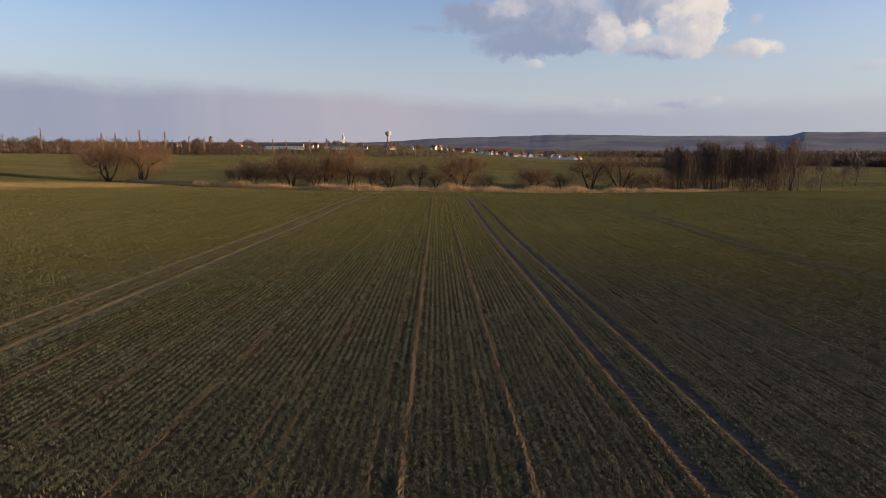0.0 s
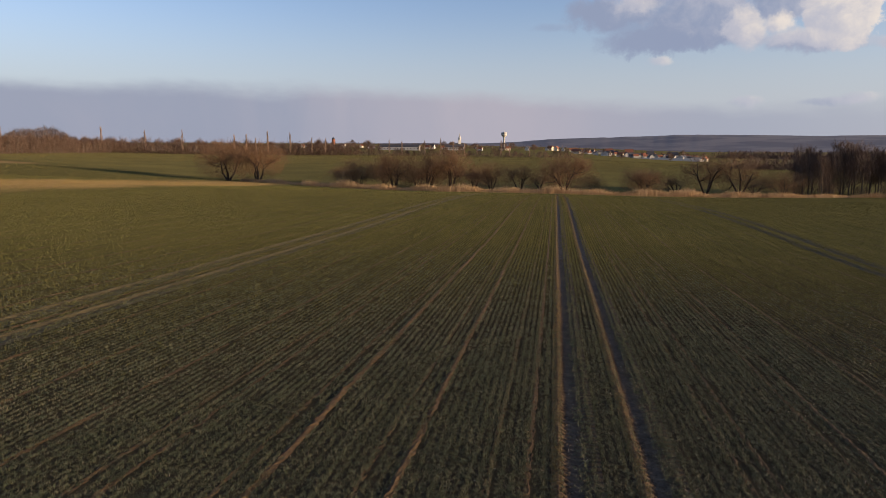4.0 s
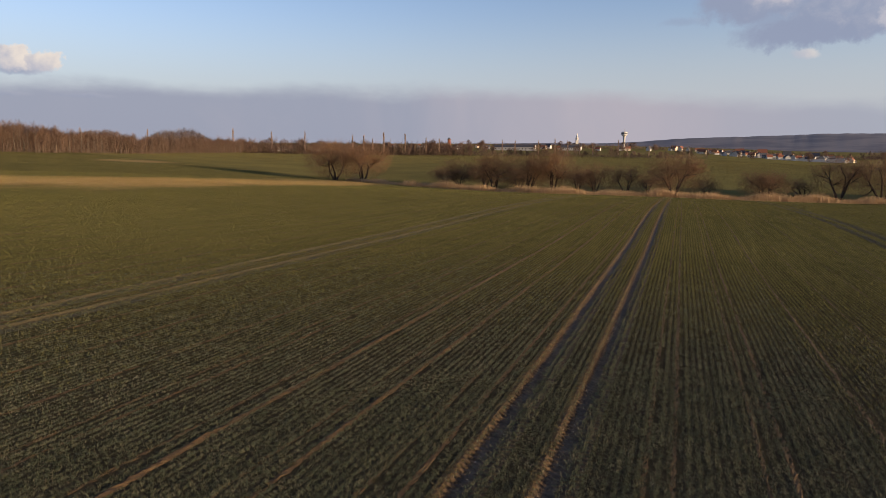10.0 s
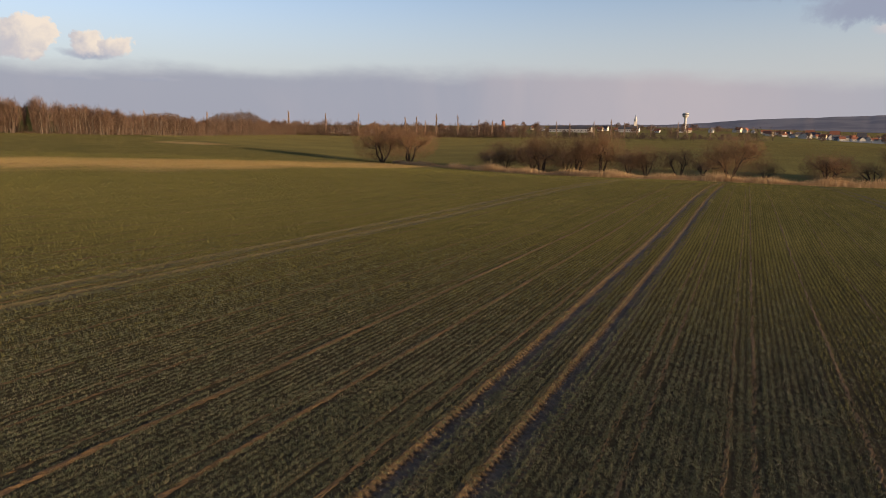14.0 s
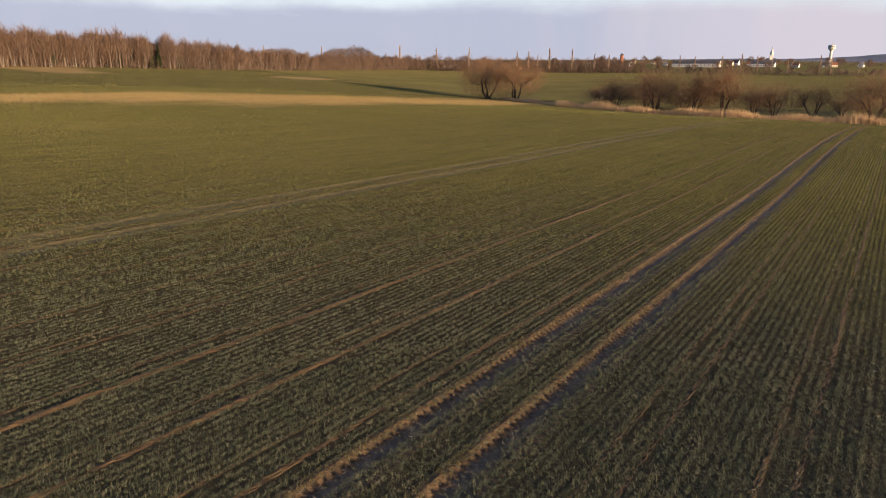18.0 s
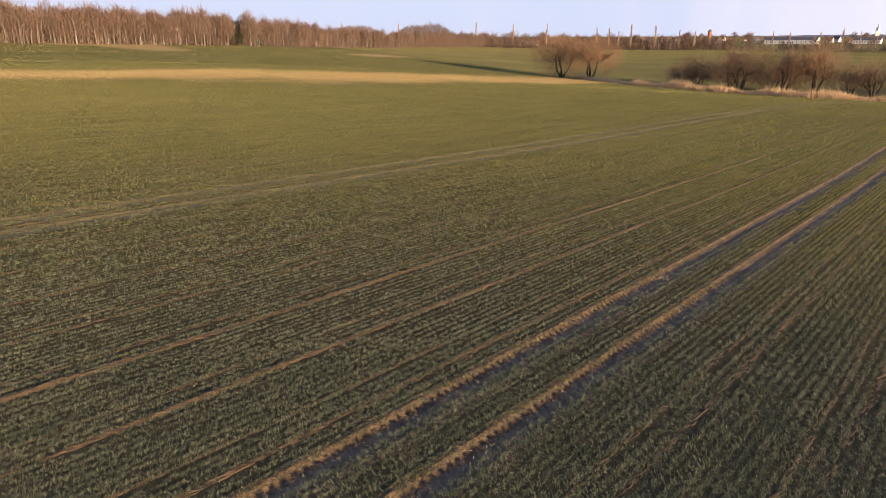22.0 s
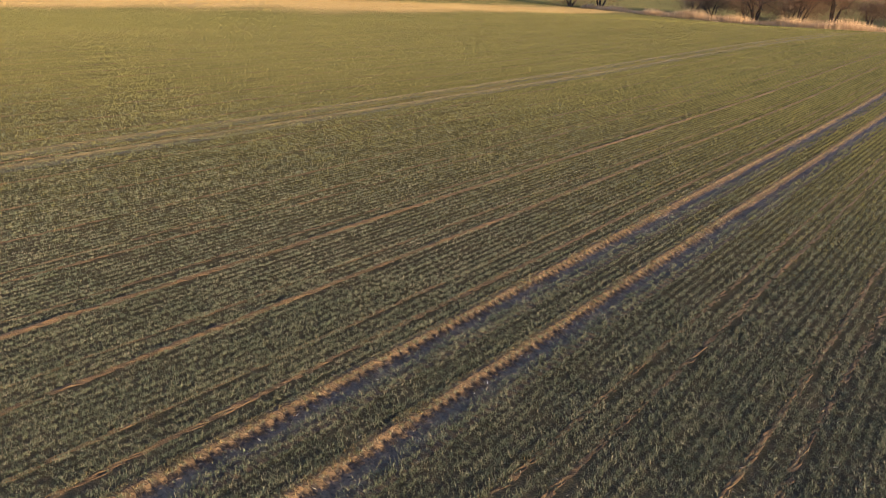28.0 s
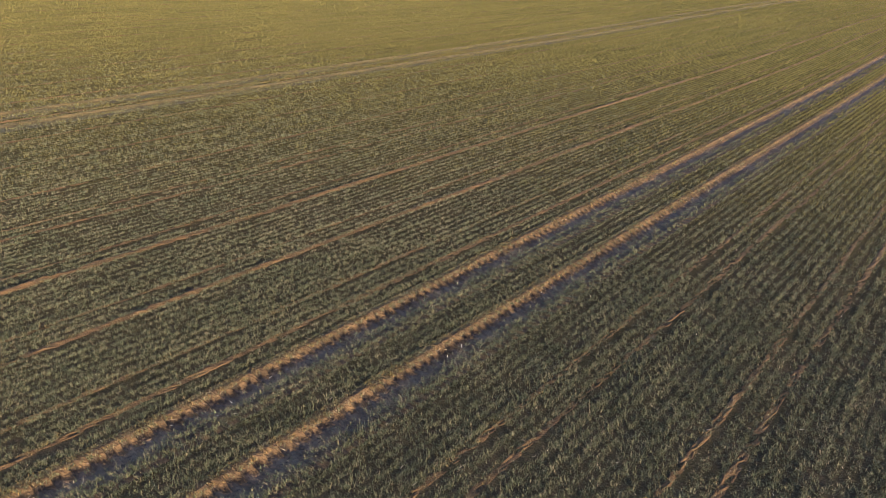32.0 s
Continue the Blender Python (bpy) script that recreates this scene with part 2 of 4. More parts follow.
def make_ground_material():
    m, nt, b = material("field_ground", 1.0)
    b.inputs["Specular IOR Level"].default_value = 0.0
    p = pos(nt)
    sep = nt.nodes.new("ShaderNodeSeparateXYZ")
    link(nt, p, sep.inputs[0])
    soil = mix(nt, smooth(nt, noise_tex(nt, p, 1.3, 6), 0.3, 0.7), (0.018, 0.016, 0.013), (0.032, 0.026, 0.02))
    clod = noise_tex(nt, p, 22, 4)
    soil = mix(nt, smooth(nt, clod, 0.5, 0.75), soil, (0.055, 0.042, 0.03))
    # crop seen from far off: rows along y, mottled
    green = mix(nt, smooth(nt, noise_tex(nt, p, 0.07, 5), 0.35, 0.65), (0.145, 0.133, 0.04), (0.182, 0.16, 0.048))
    green = mix(nt, smooth(nt, noise_tex(nt, p, 3.0, 6, 0.7), 0.42, 0.7), green, (0.145, 0.122, 0.046))
    along = nt.nodes.new("ShaderNodeMapping")
    along.inputs["Scale"].default_value = (1.0, 0.012, 1.0)
    link(nt, p, along.inputs[0])
    lanes = smooth(nt, noise_tex(nt, along.outputs[0], 1.9, 3, 0.75), 0.36, 0.62)
    green = mix(nt, lanes, mix(nt, 1.0, green, (0.7, 0.71, 0.73), "MULTIPLY"), green)
    row = math_node(nt, "COSINE", math_node(nt, "MULTIPLY", math_node(nt, "SUBTRACT", sep.outputs[0], -0.8 + 2.875 / 24), 2 * math.pi / (2.875 / 12)))
    row = math_node(nt, "ADD", row, math_node(nt, "MULTIPLY", math_node(nt, "SUBTRACT", noise_tex(nt, p, 5.0, 4), 0.5), 2.6))
    between = math_node(nt, "MULTIPLY", smooth(nt, row, 0.3, -0.5), 0.5)
    green = mix(nt, between, green, soil)
    field = mix(nt, attr(nt, "cover"), soil, green)
    streak = nt.nodes.new("ShaderNodeMapping")
    streak.inputs["Scale"].default_value = (1.0, 0.05, 1.0)
    link(nt, p, streak.inputs[0])
    thin = noise_tex(nt, streak.outputs[0], 0.55, 5, 0.7)
    dry_n = math_node(nt, "ADD", attr(nt, "dry"), math_node(nt, "MULTIPLY", math_node(nt, "SUBTRACT", noise_tex(nt, p, 0.05, 5), 0.5), 0.7))
    dry_n = math_node(nt, "ADD", dry_n, math_node(nt, "MULTIPLY", math_node(nt, "SUBTRACT", thin, 0.5), 0.9))
    straw = mix(nt, smooth(nt, noise_tex(nt, p, 0.03, 4), 0.35, 0.65), (0.36, 0.225, 0.098), (0.36, 0.257, 0.106))
    straw = mix(nt, smooth(nt, thin, 0.35, 0.7), mix(nt, 1.0, straw, (0.75, 0.75, 0.75), "MULTIPLY"), straw)
    c = mix(nt, math_node(nt, "MULTIPLY", smooth(nt, dry_n, 0.15, 0.95), 0.9), field, straw)
    meadow = mix(nt, smooth(nt, noise_tex(nt, p, 0.03, 5), 0.35, 0.65), (0.122, 0.106, 0.04), (0.158, 0.134, 0.048))
    c = mix(nt, attr(nt, "meadow"), c, meadow)
    link(nt, c, b.inputs["Base Color"])
    bump(nt, b, clod, 0.6, 0.05)
    return m


GROUND = make_ground_material()


def track_material():
    """Crumbling brown banks with shade painted between their ribs, and a smeared greyer floor."""
    m, nt, b = material("track_soil", 0.9)
    p = pos(nt)
    n = smooth(nt, noise_tex(nt, p, 3.0, 6), 0.35, 0.65)
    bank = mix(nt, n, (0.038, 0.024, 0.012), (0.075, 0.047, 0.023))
    # near-black soil colour stands in for shade in the gaps between ribs
    bank = mix(nt, math_node(nt, "MULTIPLY", attr(nt, "rib_gap_shade"), 0.85), bank, (0.018, 0.014, 0.011))
    floor = mix(nt, n, (0.088, 0.06, 0.038), (0.145, 0.1, 0.063))
    floor = mix(nt, smooth(nt, noise_tex(nt, p, 17, 5, 0.7), 0.52, 0.66), floor, (0.03, 0.024, 0.018))
    link(nt, mix(nt, attr(nt, "floor"), bank, floor), b.inputs["Base Color"])
    bump(nt, b, noise_tex(nt, p, 40, 4), 1.0, 0.02)
    return m


TRACK = track_material()
OLD_TRACK = plain("weathered_track_soil", (0.04, 0.033, 0.015), (0.068, 0.052, 0.024), 2.0, 0.95, bumpy=0.02, bump_scale=30)
RIDGE = plain("ridge_soil", (0.05, 0.031, 0.014), (0.088, 0.053, 0.024), 4.0, 0.95, bumpy=0.03, bump_scale=30)


def blade_material(name, shades, patch_scale, translucent, sheen=0.03):
    """Blades in a few shades: each piece takes its own, shifted by patches of the field."""
    m, nt, b = material(name, 0.5)
    b.inputs["Specular IOR Level"].default_value = sheen
    rnd = nt.nodes.new("ShaderNodeNewGeometry").outputs["Random Per Island"]
    p = nt.nodes.new("ShaderNodeMapping")
    p.inputs["Scale"].default_value = (1.0, 0.45, 1.0)
    link(nt, pos(nt), p.inputs[0])
    patch = smooth(nt, noise_tex(nt, p.outputs[0], patch_scale, 4, 0.6), 0.32, 0.68)
    wide = smooth(nt, noise_tex(nt, p.outputs[0], patch_scale * 0.06, 3), 0.3, 0.7)
    f = math_node(nt, "ADD", math_node(nt, "MULTIPLY", rnd, 0.74), math_node(nt, "ADD", math_node(nt, "MULTIPLY", patch, 0.17), math_node(nt, "MULTIPLY", wide, 0.09)))
    ramp = nt.nodes.new("ShaderNodeValToRGB")
    ramp.color_ramp.elements[0].color, ramp.color_ramp.elements[1].color = (*shades[0], 1), (*shades[-1], 1)
    for k, c in enumerate(shades[1:-1]):
        ramp.color_ramp.elements.new((k + 1) / (len(shades) - 1)).color = (*c, 1)
    link(nt, f, ramp.inputs[0])
    link(nt, ramp.outputs[0], b.inputs["Base Color"])
    t, s = nt.nodes.new("ShaderNodeBsdfTranslucent"), nt.nodes.new("ShaderNodeMixShader")
    link(nt, ramp.outputs[0], t.inputs[0])
    s.inputs[0].default_value = translucent
    link(nt, b.outputs[0], s.inputs[1]), link(nt, t.outputs[0], s.inputs[2])
    link(nt, s.outputs[0], nt.nodes["Material Output"].inputs[0])
    return m


CROP = blade_material("winter_cereal_blades", ((0.015, 0.018, 0.012), (0.037, 0.044, 0.026), (0.066, 0.078, 0.04), (0.1, 0.09, 0.052), (0.22, 0.178, 0.115)), 1.6, 0.02, 0.14)
YELLOWED = blade_material("yellowed_blades", ((0.045, 0.037, 0.016), (0.09, 0.068, 0.028), (0.14, 0.1, 0.042), (0.21, 0.145, 0.065)), 1.6, 0.03)
FAR_CROP = blade_material("winter_cereal_far", ((0.062, 0.06, 0.02), (0.083, 0.078, 0.026), (0.1, 0.091, 0.031), (0.122, 0.104, 0.039)), 0.5, 0.03)
PALE_STALK = blade_material("dead_stalk", ((0.3, 0.24, 0.16), (0.45, 0.37, 0.26), (0.6, 0.52, 0.4)), 1.0, 0.1)
WINTER_GRASS = blade_material("winter_grass", ((0.085, 0.073, 0.028), (0.104, 0.088, 0.034), (0.12, 0.1, 0.039), (0.138, 0.11, 0.045)), 0.05, 0.07)
STRAW = blade_material("dry_straw", ((0.15, 0.1, 0.04), (0.19, 0.132, 0.053), (0.23, 0.165, 0.068), (0.28, 0.205, 0.09)), 0.12, 0.15)
REED = leafy("dry_reed", (0.32, 0.2, 0.1), (0.54, 0.37, 0.2), 0.25)
BARK = plain("willow_bark", (0.022, 0.018, 0.015), (0.05, 0.038, 0.03), 1.5)
WOOD_BARK = plain("woodland_bark", (0.065, 0.048, 0.036), (0.135, 0.098, 0.07), 1.2)
TWIG = leafy("willow_twigs", (0.09, 0.05, 0.026), (0.195, 0.107, 0.052), 0.1)
ALDER_BARK = plain("alder_bark", (0.04, 0.033, 0.03), (0.075, 0.06, 0.05), 1.5)
ALDER_TWIG = leafy("alder_twigs", (0.065, 0.042, 0.032), (0.125, 0.075, 0.05), 0.08)
WOOD_TWIG = leafy("woodland_twigs", (0.062, 0.039, 0.028), (0.14, 0.084, 0.055), 0.1)
FAR_TWIG = leafy("far_woodland_twigs", (0.06, 0.045, 0.042), (0.1, 0.075, 0.068), 0.1)
STEM = leafy("pale_stems", (0.05, 0.039, 0.031), (0.15, 0.118, 0.09), 0.0)
BIRCH = plain("birch_bark", (0.14, 0.12, 0.1), (0.24, 0.215, 0.185), 1.0)
NEEDLE = leafy("conifer_needles", (0.02, 0.03, 0.012), (0.045, 0.055, 0.02), 0.0)
POPLAR_TWIG = leafy("poplar_twigs", (0.24, 0.16, 0.11), (0.38, 0.265, 0.19), 0.3)

# ---- shape of the land ----
SLOPE_X, SLOPE_Y, RAISED = -0.0432, -0.0262, 0.433
AZ_NODES = np.array([-180.0, -110, -90, -66, -41, -27, -15, 0, 12, 30, 60, 180])
R_NODES = np.array([0.0, 60, 120, 170, 225, 300, 450, 690, 1100, 2000, 3300, 6000])
LAND = {   # heights at 170, 225, 300, 450, 690, 1100, 2000 and 3300 m
    -110: (4.4, 5.4, 7, 10, 14, 18, 22, 30), -90: (4.2, 5.2, 7.5, 12, 16, 20, 25, 30), -66: (2.6, 3.4, 5.4, 12, 18, 21, 26, 34),
    -41: (0.4, 0.2, 1.2, 4.2, 8.5, 14, 30, 48), -27: (-1.5, -3.2, -3.2, 0, 4, 14, 30, 48), -15: (-2.6, -5.4, -3.2, -1, 3, 13, 28, 46),
    0: (-3.9, -6.4, -4.8, -3.2, 0, 9, 16, 30), 12: (-4.6, -7.0, -6.2, -5.5, -5.5, -5, 2, 10), 30: (-5.2, -7.0, -7.6, -8, -8.5, -8, 0, 10),
    60: (-5.8, -7.4, -9, -10, -10, -8, 0, 10)}


def base_plane(x, y, r):
    k = np.minimum(1.0, 225.0 / np.maximum(r, 1e-6))
    return (SLOPE_X * x + SLOPE_Y * y + RAISED) * k


def make_table():
    t = np.zeros((len(AZ_NODES), len(R_NODES)))
    for i, a in enumerate(AZ_NODES):
        row = LAND[int(np.clip(a, -110, 60))] if abs(a) < 179 else (0, 1, 3, 6, 10, 14, 20, 30)
        for j, r in enumerate(R_NODES):
            if 3 <= j <= 10:
                s, c = math.sin(radians(a)), math.cos(radians(a))
                t[i, j] = row[j - 3] - float(base_plane(r * s, r * c, r))
        # the field flattens a little past the flown part
        s, c = math.sin(radians(a)), math.cos(radians(a))
        t[i, 2] = 120 * ((-0.0262 - SLOPE_X) * s + (-0.0175 - SLOPE_Y) * c) - RAISED
        t[i, 11] = t[i, 10]
    return t


LAND_TABLE = make_table()


def hermite(nodes, q):
    """Index and weights of a soft (monotone between nodes) interpolation."""
    i = np.clip(np.searchsorted(nodes, q, side="right") - 1, 0, len(nodes) - 2)
    f = np.clip((q - nodes[i]) / (nodes[i + 1] - nodes[i]), 0, 1)
    return i, f


def catmull(tab_m, tab_0, tab_1, tab_2, f):
    return 0.5 * (2 * tab_0 + (tab_1 - tab_m) * f + (2 * tab_m - 5 * tab_0 + 4 * tab_1 - tab_2) * f ** 2 + (3 * tab_0 - tab_m - 3 * tab_1 + tab_2) * f ** 3)


def land(x, y):
    """Height of the ground, for numbers or arrays."""
    x, y = np.asarray(x, float), np.asarray(y, float)
    r, a = np.hypot(x, y), np.degrees(np.arctan2(x, y))
    i, f = hermite(AZ_NODES, a)
    j, g = hermite(R_NODES, r)
    n, m = len(AZ_NODES) - 1, len(R_NODES) - 1

    def col(ii):
        ii = np.clip(ii, 0, n)
        return catmull(*(LAND_TABLE[ii, np.clip(j + k, 0, m)] for k in (-1, 0, 1, 2)), g)

    delta = catmull(col(i - 1), col(i), col(i + 1), col(i + 2), f)
    return base_plane(x, y, r) + delta * np.clip((r - 58) / 30, 0, 1)


def land1(x, y):
    return float(land(x, y))


# ---- mesh helpers ----


def mesh_object(name, verts, faces, mat, parent=None, label="", smooth_shade=False):
    me = bpy.data.meshes.new(name)
    verts, faces = np.asarray(verts, np.float32), np.asarray(faces, np.int32)
    n = faces.shape[1]
    me.vertices.add(len(verts))
    me.vertices.foreach_set("co", verts.ravel())
    me.loops.add(faces.size)
    me.loops.foreach_set("vertex_index", faces.ravel())
    me.polygons.add(len(faces))
    me.polygons.foreach_set("loop_start", np.arange(0, faces.size, n, dtype=np.int32))
    me.polygons.foreach_set("use_smooth", np.full(len(faces), smooth_shade))
    me.update(calc_edges=True)
    me.materials.append(mat)
    ob = new(name, me)
    if parent is not None:
        ob.parent = parent
    if label:
        ob["label"] = label
    return ob


def part(name, bm, mat, parent, label=""):
    me = bpy.data.meshes.new(name)
    bm.to_mesh(me)
    bm.free()
    me.materials.append(mat)
    ob = new(name, me)
    ob.parent = parent
    if label:
        ob["label"] = label
    return ob


def spread_lines(lo, fine_lo, fine_hi, hi, step, grow):
    mid = list(np.arange(fine_lo, fine_hi + step / 2, step))
    up, s, v = [], step, fine_hi
    while v < hi:
        s *= grow
        v += s
        up.append(v)
    down, s, v = [], step, fine_lo
    while v > lo:
        s *= grow
        v -= s
        down.append(v)
    return np.array(down[::-1] + mid + up)


# ---- ground ----
TRACKS = (-16.5, -14.6, 5.72, 7.66, 30.6, 32.5)      # top of the sunlit bank of each wheel track
FLOOR_W = 0.36                                          # where the bare floor begins to grow over
JOINT0, JOINT = -0.8, 2.875                             # joints between drill passes
PRESSED = (-4.35, -1.5, 1.3, 4.08, 4.92, 10.0, 12.9)    # weaker lines pressed into the soil beside the joints
STREAM = ((-420, 330), (-200, 268), (-128, 246), (-80, 228), (-30, 220), (30, 223), (90, 232), (150, 244), (260, 270), (500, 330))


def stream_y(x):
    return np.interp(x, [p[0] for p in STREAM], [p[1] for p in STREAM])


def dry_knoll(x, y):
    """Share of thin, straw-coloured crop on the low knoll and on a few spots below the wood."""
    ra, aa = np.hypot(x - 15, y - 17), np.degrees(np.arctan2(x - 15, y - 17))
    knots = (-110, -75, -67, -63, -55, -46, -41, -36, -32, -29, -26)
    near = np.interp(aa, knots, (132, 130, 128, 125, 122, 126, 136, 150, 172, 212, 238))
    far = np.interp(aa, knots, (182, 180, 186, 200, 208, 212, 226, 250, 264, 256, 244))
    wob = 0.1 * np.sin(x * 0.11 + 2 * np.sin(y * 0.05)) + 0.08 * np.sin(y * 0.23 + x * 0.17)
    u = (ra - near) / np.maximum(far - near, 1.0)
    band = np.clip(u * 2.6 + wob, 0, 1) * np.clip((1.05 - u) * 2.4 + wob, 0, 1) * ((aa > -120) & (aa < -25.5))
    spots = 0.0
    for sx, sy, rx, ry in ((-246, 262, 16, 17), (-318, 172, 34, 16), (-352, 165, 14, 34)):
        spots = spots + np.exp(-((x - sx) / rx) ** 2 - ((y - sy) / ry) ** 2)
    return np.clip(band + np.clip(1.4 * spots + wob * (spots > 0.05), 0, 1), 0, 1)

def make_ground():
    xs = spread_lines(-4800, -32, 42, 4800, 2.0, 1.06)
    ys = spread_lines(-4800, 4, 80, 4800, 2.0, 1.035)
    xs = np.unique(np.concatenate([xs] + [np.array([t - 0.31, t - 0.28, t - 0.26, t - 0.25, t + 0.95, t + 0.96, t + 0.98, t + 1.01]) for t in TRACKS]).round(3))
    ys = np.unique(np.concatenate([ys, [7.9, 8.05]]))
    X, Y = np.meshgrid(xs, ys)
    Z = land(X, Y)
    d = Y - stream_y(X)
    Z = Z - 1.1 * np.exp(-(d / 3.0) ** 2) * (np.hypot(X, Y) > 150) * np.clip((X + 165) / 35, 0, 1)
    for t in TRACKS:
        inside = (X > t - 0.255) & (X < t + 0.955) & (Y > 8) & (Y < 214)
        Z = np.where(inside, Z - 0.3, Z)
    ny, nx = X.shape
    idx = np.arange(ny * nx).reshape(ny, nx)
    faces = np.stack([idx[:-1, :-1], idx[:-1, 1:], idx[1:, 1:], idx[1:, :-1]], -1).reshape(-1, 4)
    ob = mesh_object("ground", np.stack([X, Y, Z], -1).reshape(-1, 3), faces, GROUND, smooth_shade=True)
    me = ob.data
    near = np.clip((np.minimum(np.hypot(X, Y), np.hypot(X - 15, Y - 18)) - 18) / 45, 0, 1)
    near = np.maximum(near, np.clip((6 - Y) / 4, 0, 1))
    cover = 0.1 + 0.85 * near
    dry = dry_knoll(X, Y)
    dry = np.maximum(dry, np.clip(1.2 - np.abs(d + 6) / 3.0, 0, 1) * (Y > 100) * 0.7)
    beyond = np.clip((d + 1) / 4, 0, 1)
    for name, val in (("cover", cover), ("dry", dry), ("meadow", beyond)):
        a = me.attributes.new(name, "FLOAT", "POINT")
        a.data.foreach_set("value", val.astype(np.float32).ravel())
    return tagged(ob, "gently sloping field of young winter cereal with bare soil and a dry straw band", "ground", kind="structure")

make_ground()


def wander(rng, y, step):
    """Uneven values from -1 to 1 along y."""
    at = np.arange(0, 230, step)
    return np.interp(y, at, rng.uniform(-1, 1, len(at)))


def make_track(x0, fine):
    """A pressed rut: a sunlit bank cut into ribs by the tyre's lugs, and a bare ribbed floor."""
    rng = np.random.default_rng(int(abs(x0) * 100))
    lug = 0.265
    ys = np.concatenate([np.concatenate([np.arange(8, 38, 0.033), np.arange(38, 56, 0.066)]) if fine else np.arange(8, 56, 0.2), np.arange(56, 110, 0.3), np.arange(110, 215, 1.0)])
    xs = np.array([-0.25, -0.15, -0.08, -0.03, 0.0, 0.03, 0.06, 0.09, 0.12, 0.15, 0.18, 0.21, 0.25, 0.31, 0.38, 0.46, 0.54, 0.62, 0.72, 0.84, 0.95])
    X, Y = np.meshgrid(xs, ys)
    lumps = wander(rng, Y, 0.8)
    deep = (0.1 + 0.015 * lumps) if fine else (0.055 + 0.012 * lumps)
    # how far each rib of soil stands out of the bank
    phase = (Y - 0.12 * X) / lug + 0.1 * wander(rng, Y, 0.9)
    rib = np.clip(np.sin(phase * 2 * np.pi) * 5.0 + 1.0, 0, 1) * np.clip(0.95 + 0.4 * wander(rng, Y, 0.6), 0.4, 1)
    if not fine:
        rib = rib * 0.3
    fade = np.clip((60 - Y) / 20, 0.3, 1)
    foot = 0.1 + 0.13 * rib * fade + 0.025 * lumps
    top = -0.1 + 0.12 * rib * fade
    fall = np.clip((X - top) / np.maximum(foot - top, 0.02), 0, 1)
    rise = np.clip((X - 0.34 - 0.06 * wander(rng, Y, 1.3)) / 0.45, 0, 1)
    Z = -deep * fall * (1 - rise * rise * (3 - 2 * rise))
    Z += 0.03 * np.exp(-((X + 0.08) / 0.09) ** 2) * (1 + 0.5 * lumps)
    floor = (fall > 0.99) & (rise < 0.3)
    Z += 0.012 * np.sign(np.sin((Y + 0.4 * X) / lug * 2 * np.pi)) * floor
    Z += rng.normal(0, 0.006, Z.shape) * (np.abs(X - 0.35) < 0.58)
    W = x0 + X
    P = np.stack([W, Y, Z + land(W, Y)], -1)
    ny, nx = X.shape
    idx = np.arange(ny * nx).reshape(ny, nx)
    faces = np.stack([idx[:-1, :-1], idx[:-1, 1:], idx[1:, 1:], idx[1:, :-1]], -1).reshape(-1, 4)
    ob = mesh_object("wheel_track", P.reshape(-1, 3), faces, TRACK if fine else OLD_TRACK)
    a = ob.data.attributes.new("floor", "FLOAT", "POINT")
    a.data.foreach_set("value", (np.clip((fall - 0.75) * 4, 0, 1) * (1 - rise)).astype(np.float32).ravel())
    # mask for the shade painted into the bank's gaps, main tracks only
    a = ob.data.attributes.new("rib_gap_shade", "FLOAT", "POINT")
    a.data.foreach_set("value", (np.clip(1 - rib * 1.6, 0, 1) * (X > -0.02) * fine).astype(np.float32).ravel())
    return tagged(ob, "sunken tractor wheel track with lug prints in bare soil" if fine else "shallow overgrown tractor wheel track in the crop", "wheel track", "tramlines in the field", "structure")

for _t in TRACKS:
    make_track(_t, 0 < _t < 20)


def make_ridges():
    """Low soil ridges at the joints between drill passes, and fainter ones beside them."""
    rng = np.random.default_rng(5)
    lines = [(JOINT0 + k * JOINT, {0: 0.85, 1: 0.7}.get(k, rng.uniform(0.2, 0.42)), k) for k in range(-22, 24)] + [(x, 0.16, 99) for x in PRESSED]
    for x0, strong, k in lines:
        if any(-0.4 < x0 - t < 1.0 for t in TRACKS):
            continue
        ys = np.concatenate([np.arange(8, 46, 0.15), np.arange(46, 110, 0.7), np.arange(110, 212, 3.0)])
        patchy = np.clip(0.55 + 0.8 * wander(rng, ys, 2.6) + 0.35 * wander(rng, ys, 0.45) + 0.5 * (strong > 0.6), 0.0, 1.4)
        h = 0.04 * strong * patchy
        w = (0.075 + 0.05 * strong) * (1 + 0.25 * rng.uniform(-1, 1, len(ys)))
        xc = x0 + 0.035 * wander(rng, ys, 3.1) + 0.015 * rng.uniform(-1, 1, len(ys))
        prof = ((-1.3, -0.02), (-0.6, 0.75), (-0.15, 1.0), (0.3, 0.7), (0.7, 0.3), (1.1, -0.02))
        rows = []
        for u, v in prof:
            xx = xc + u * w
            rows.append(np.stack([xx, ys, land(xx, ys) + np.where(v > 0, v * h + rng.normal(0, 0.009, len(ys)), -0.02)], -1))
        P = np.stack(rows, 1)
        n, m = P.shape[:2]
        idx = np.arange(n * m).reshape(n, m)
        F = np.stack([idx[:-1, :-1], idx[:-1, 1:], idx[1:, 1:], idx[1:, :-1]], -1).reshape(-1, 4)
        tagged(mesh_object("soil_ridge", P.reshape(-1, 3), F, RIDGE), "low reddish soil ridge between two drilled passes", "soil ridge", "ridges in the field", "structure")

make_ridges()


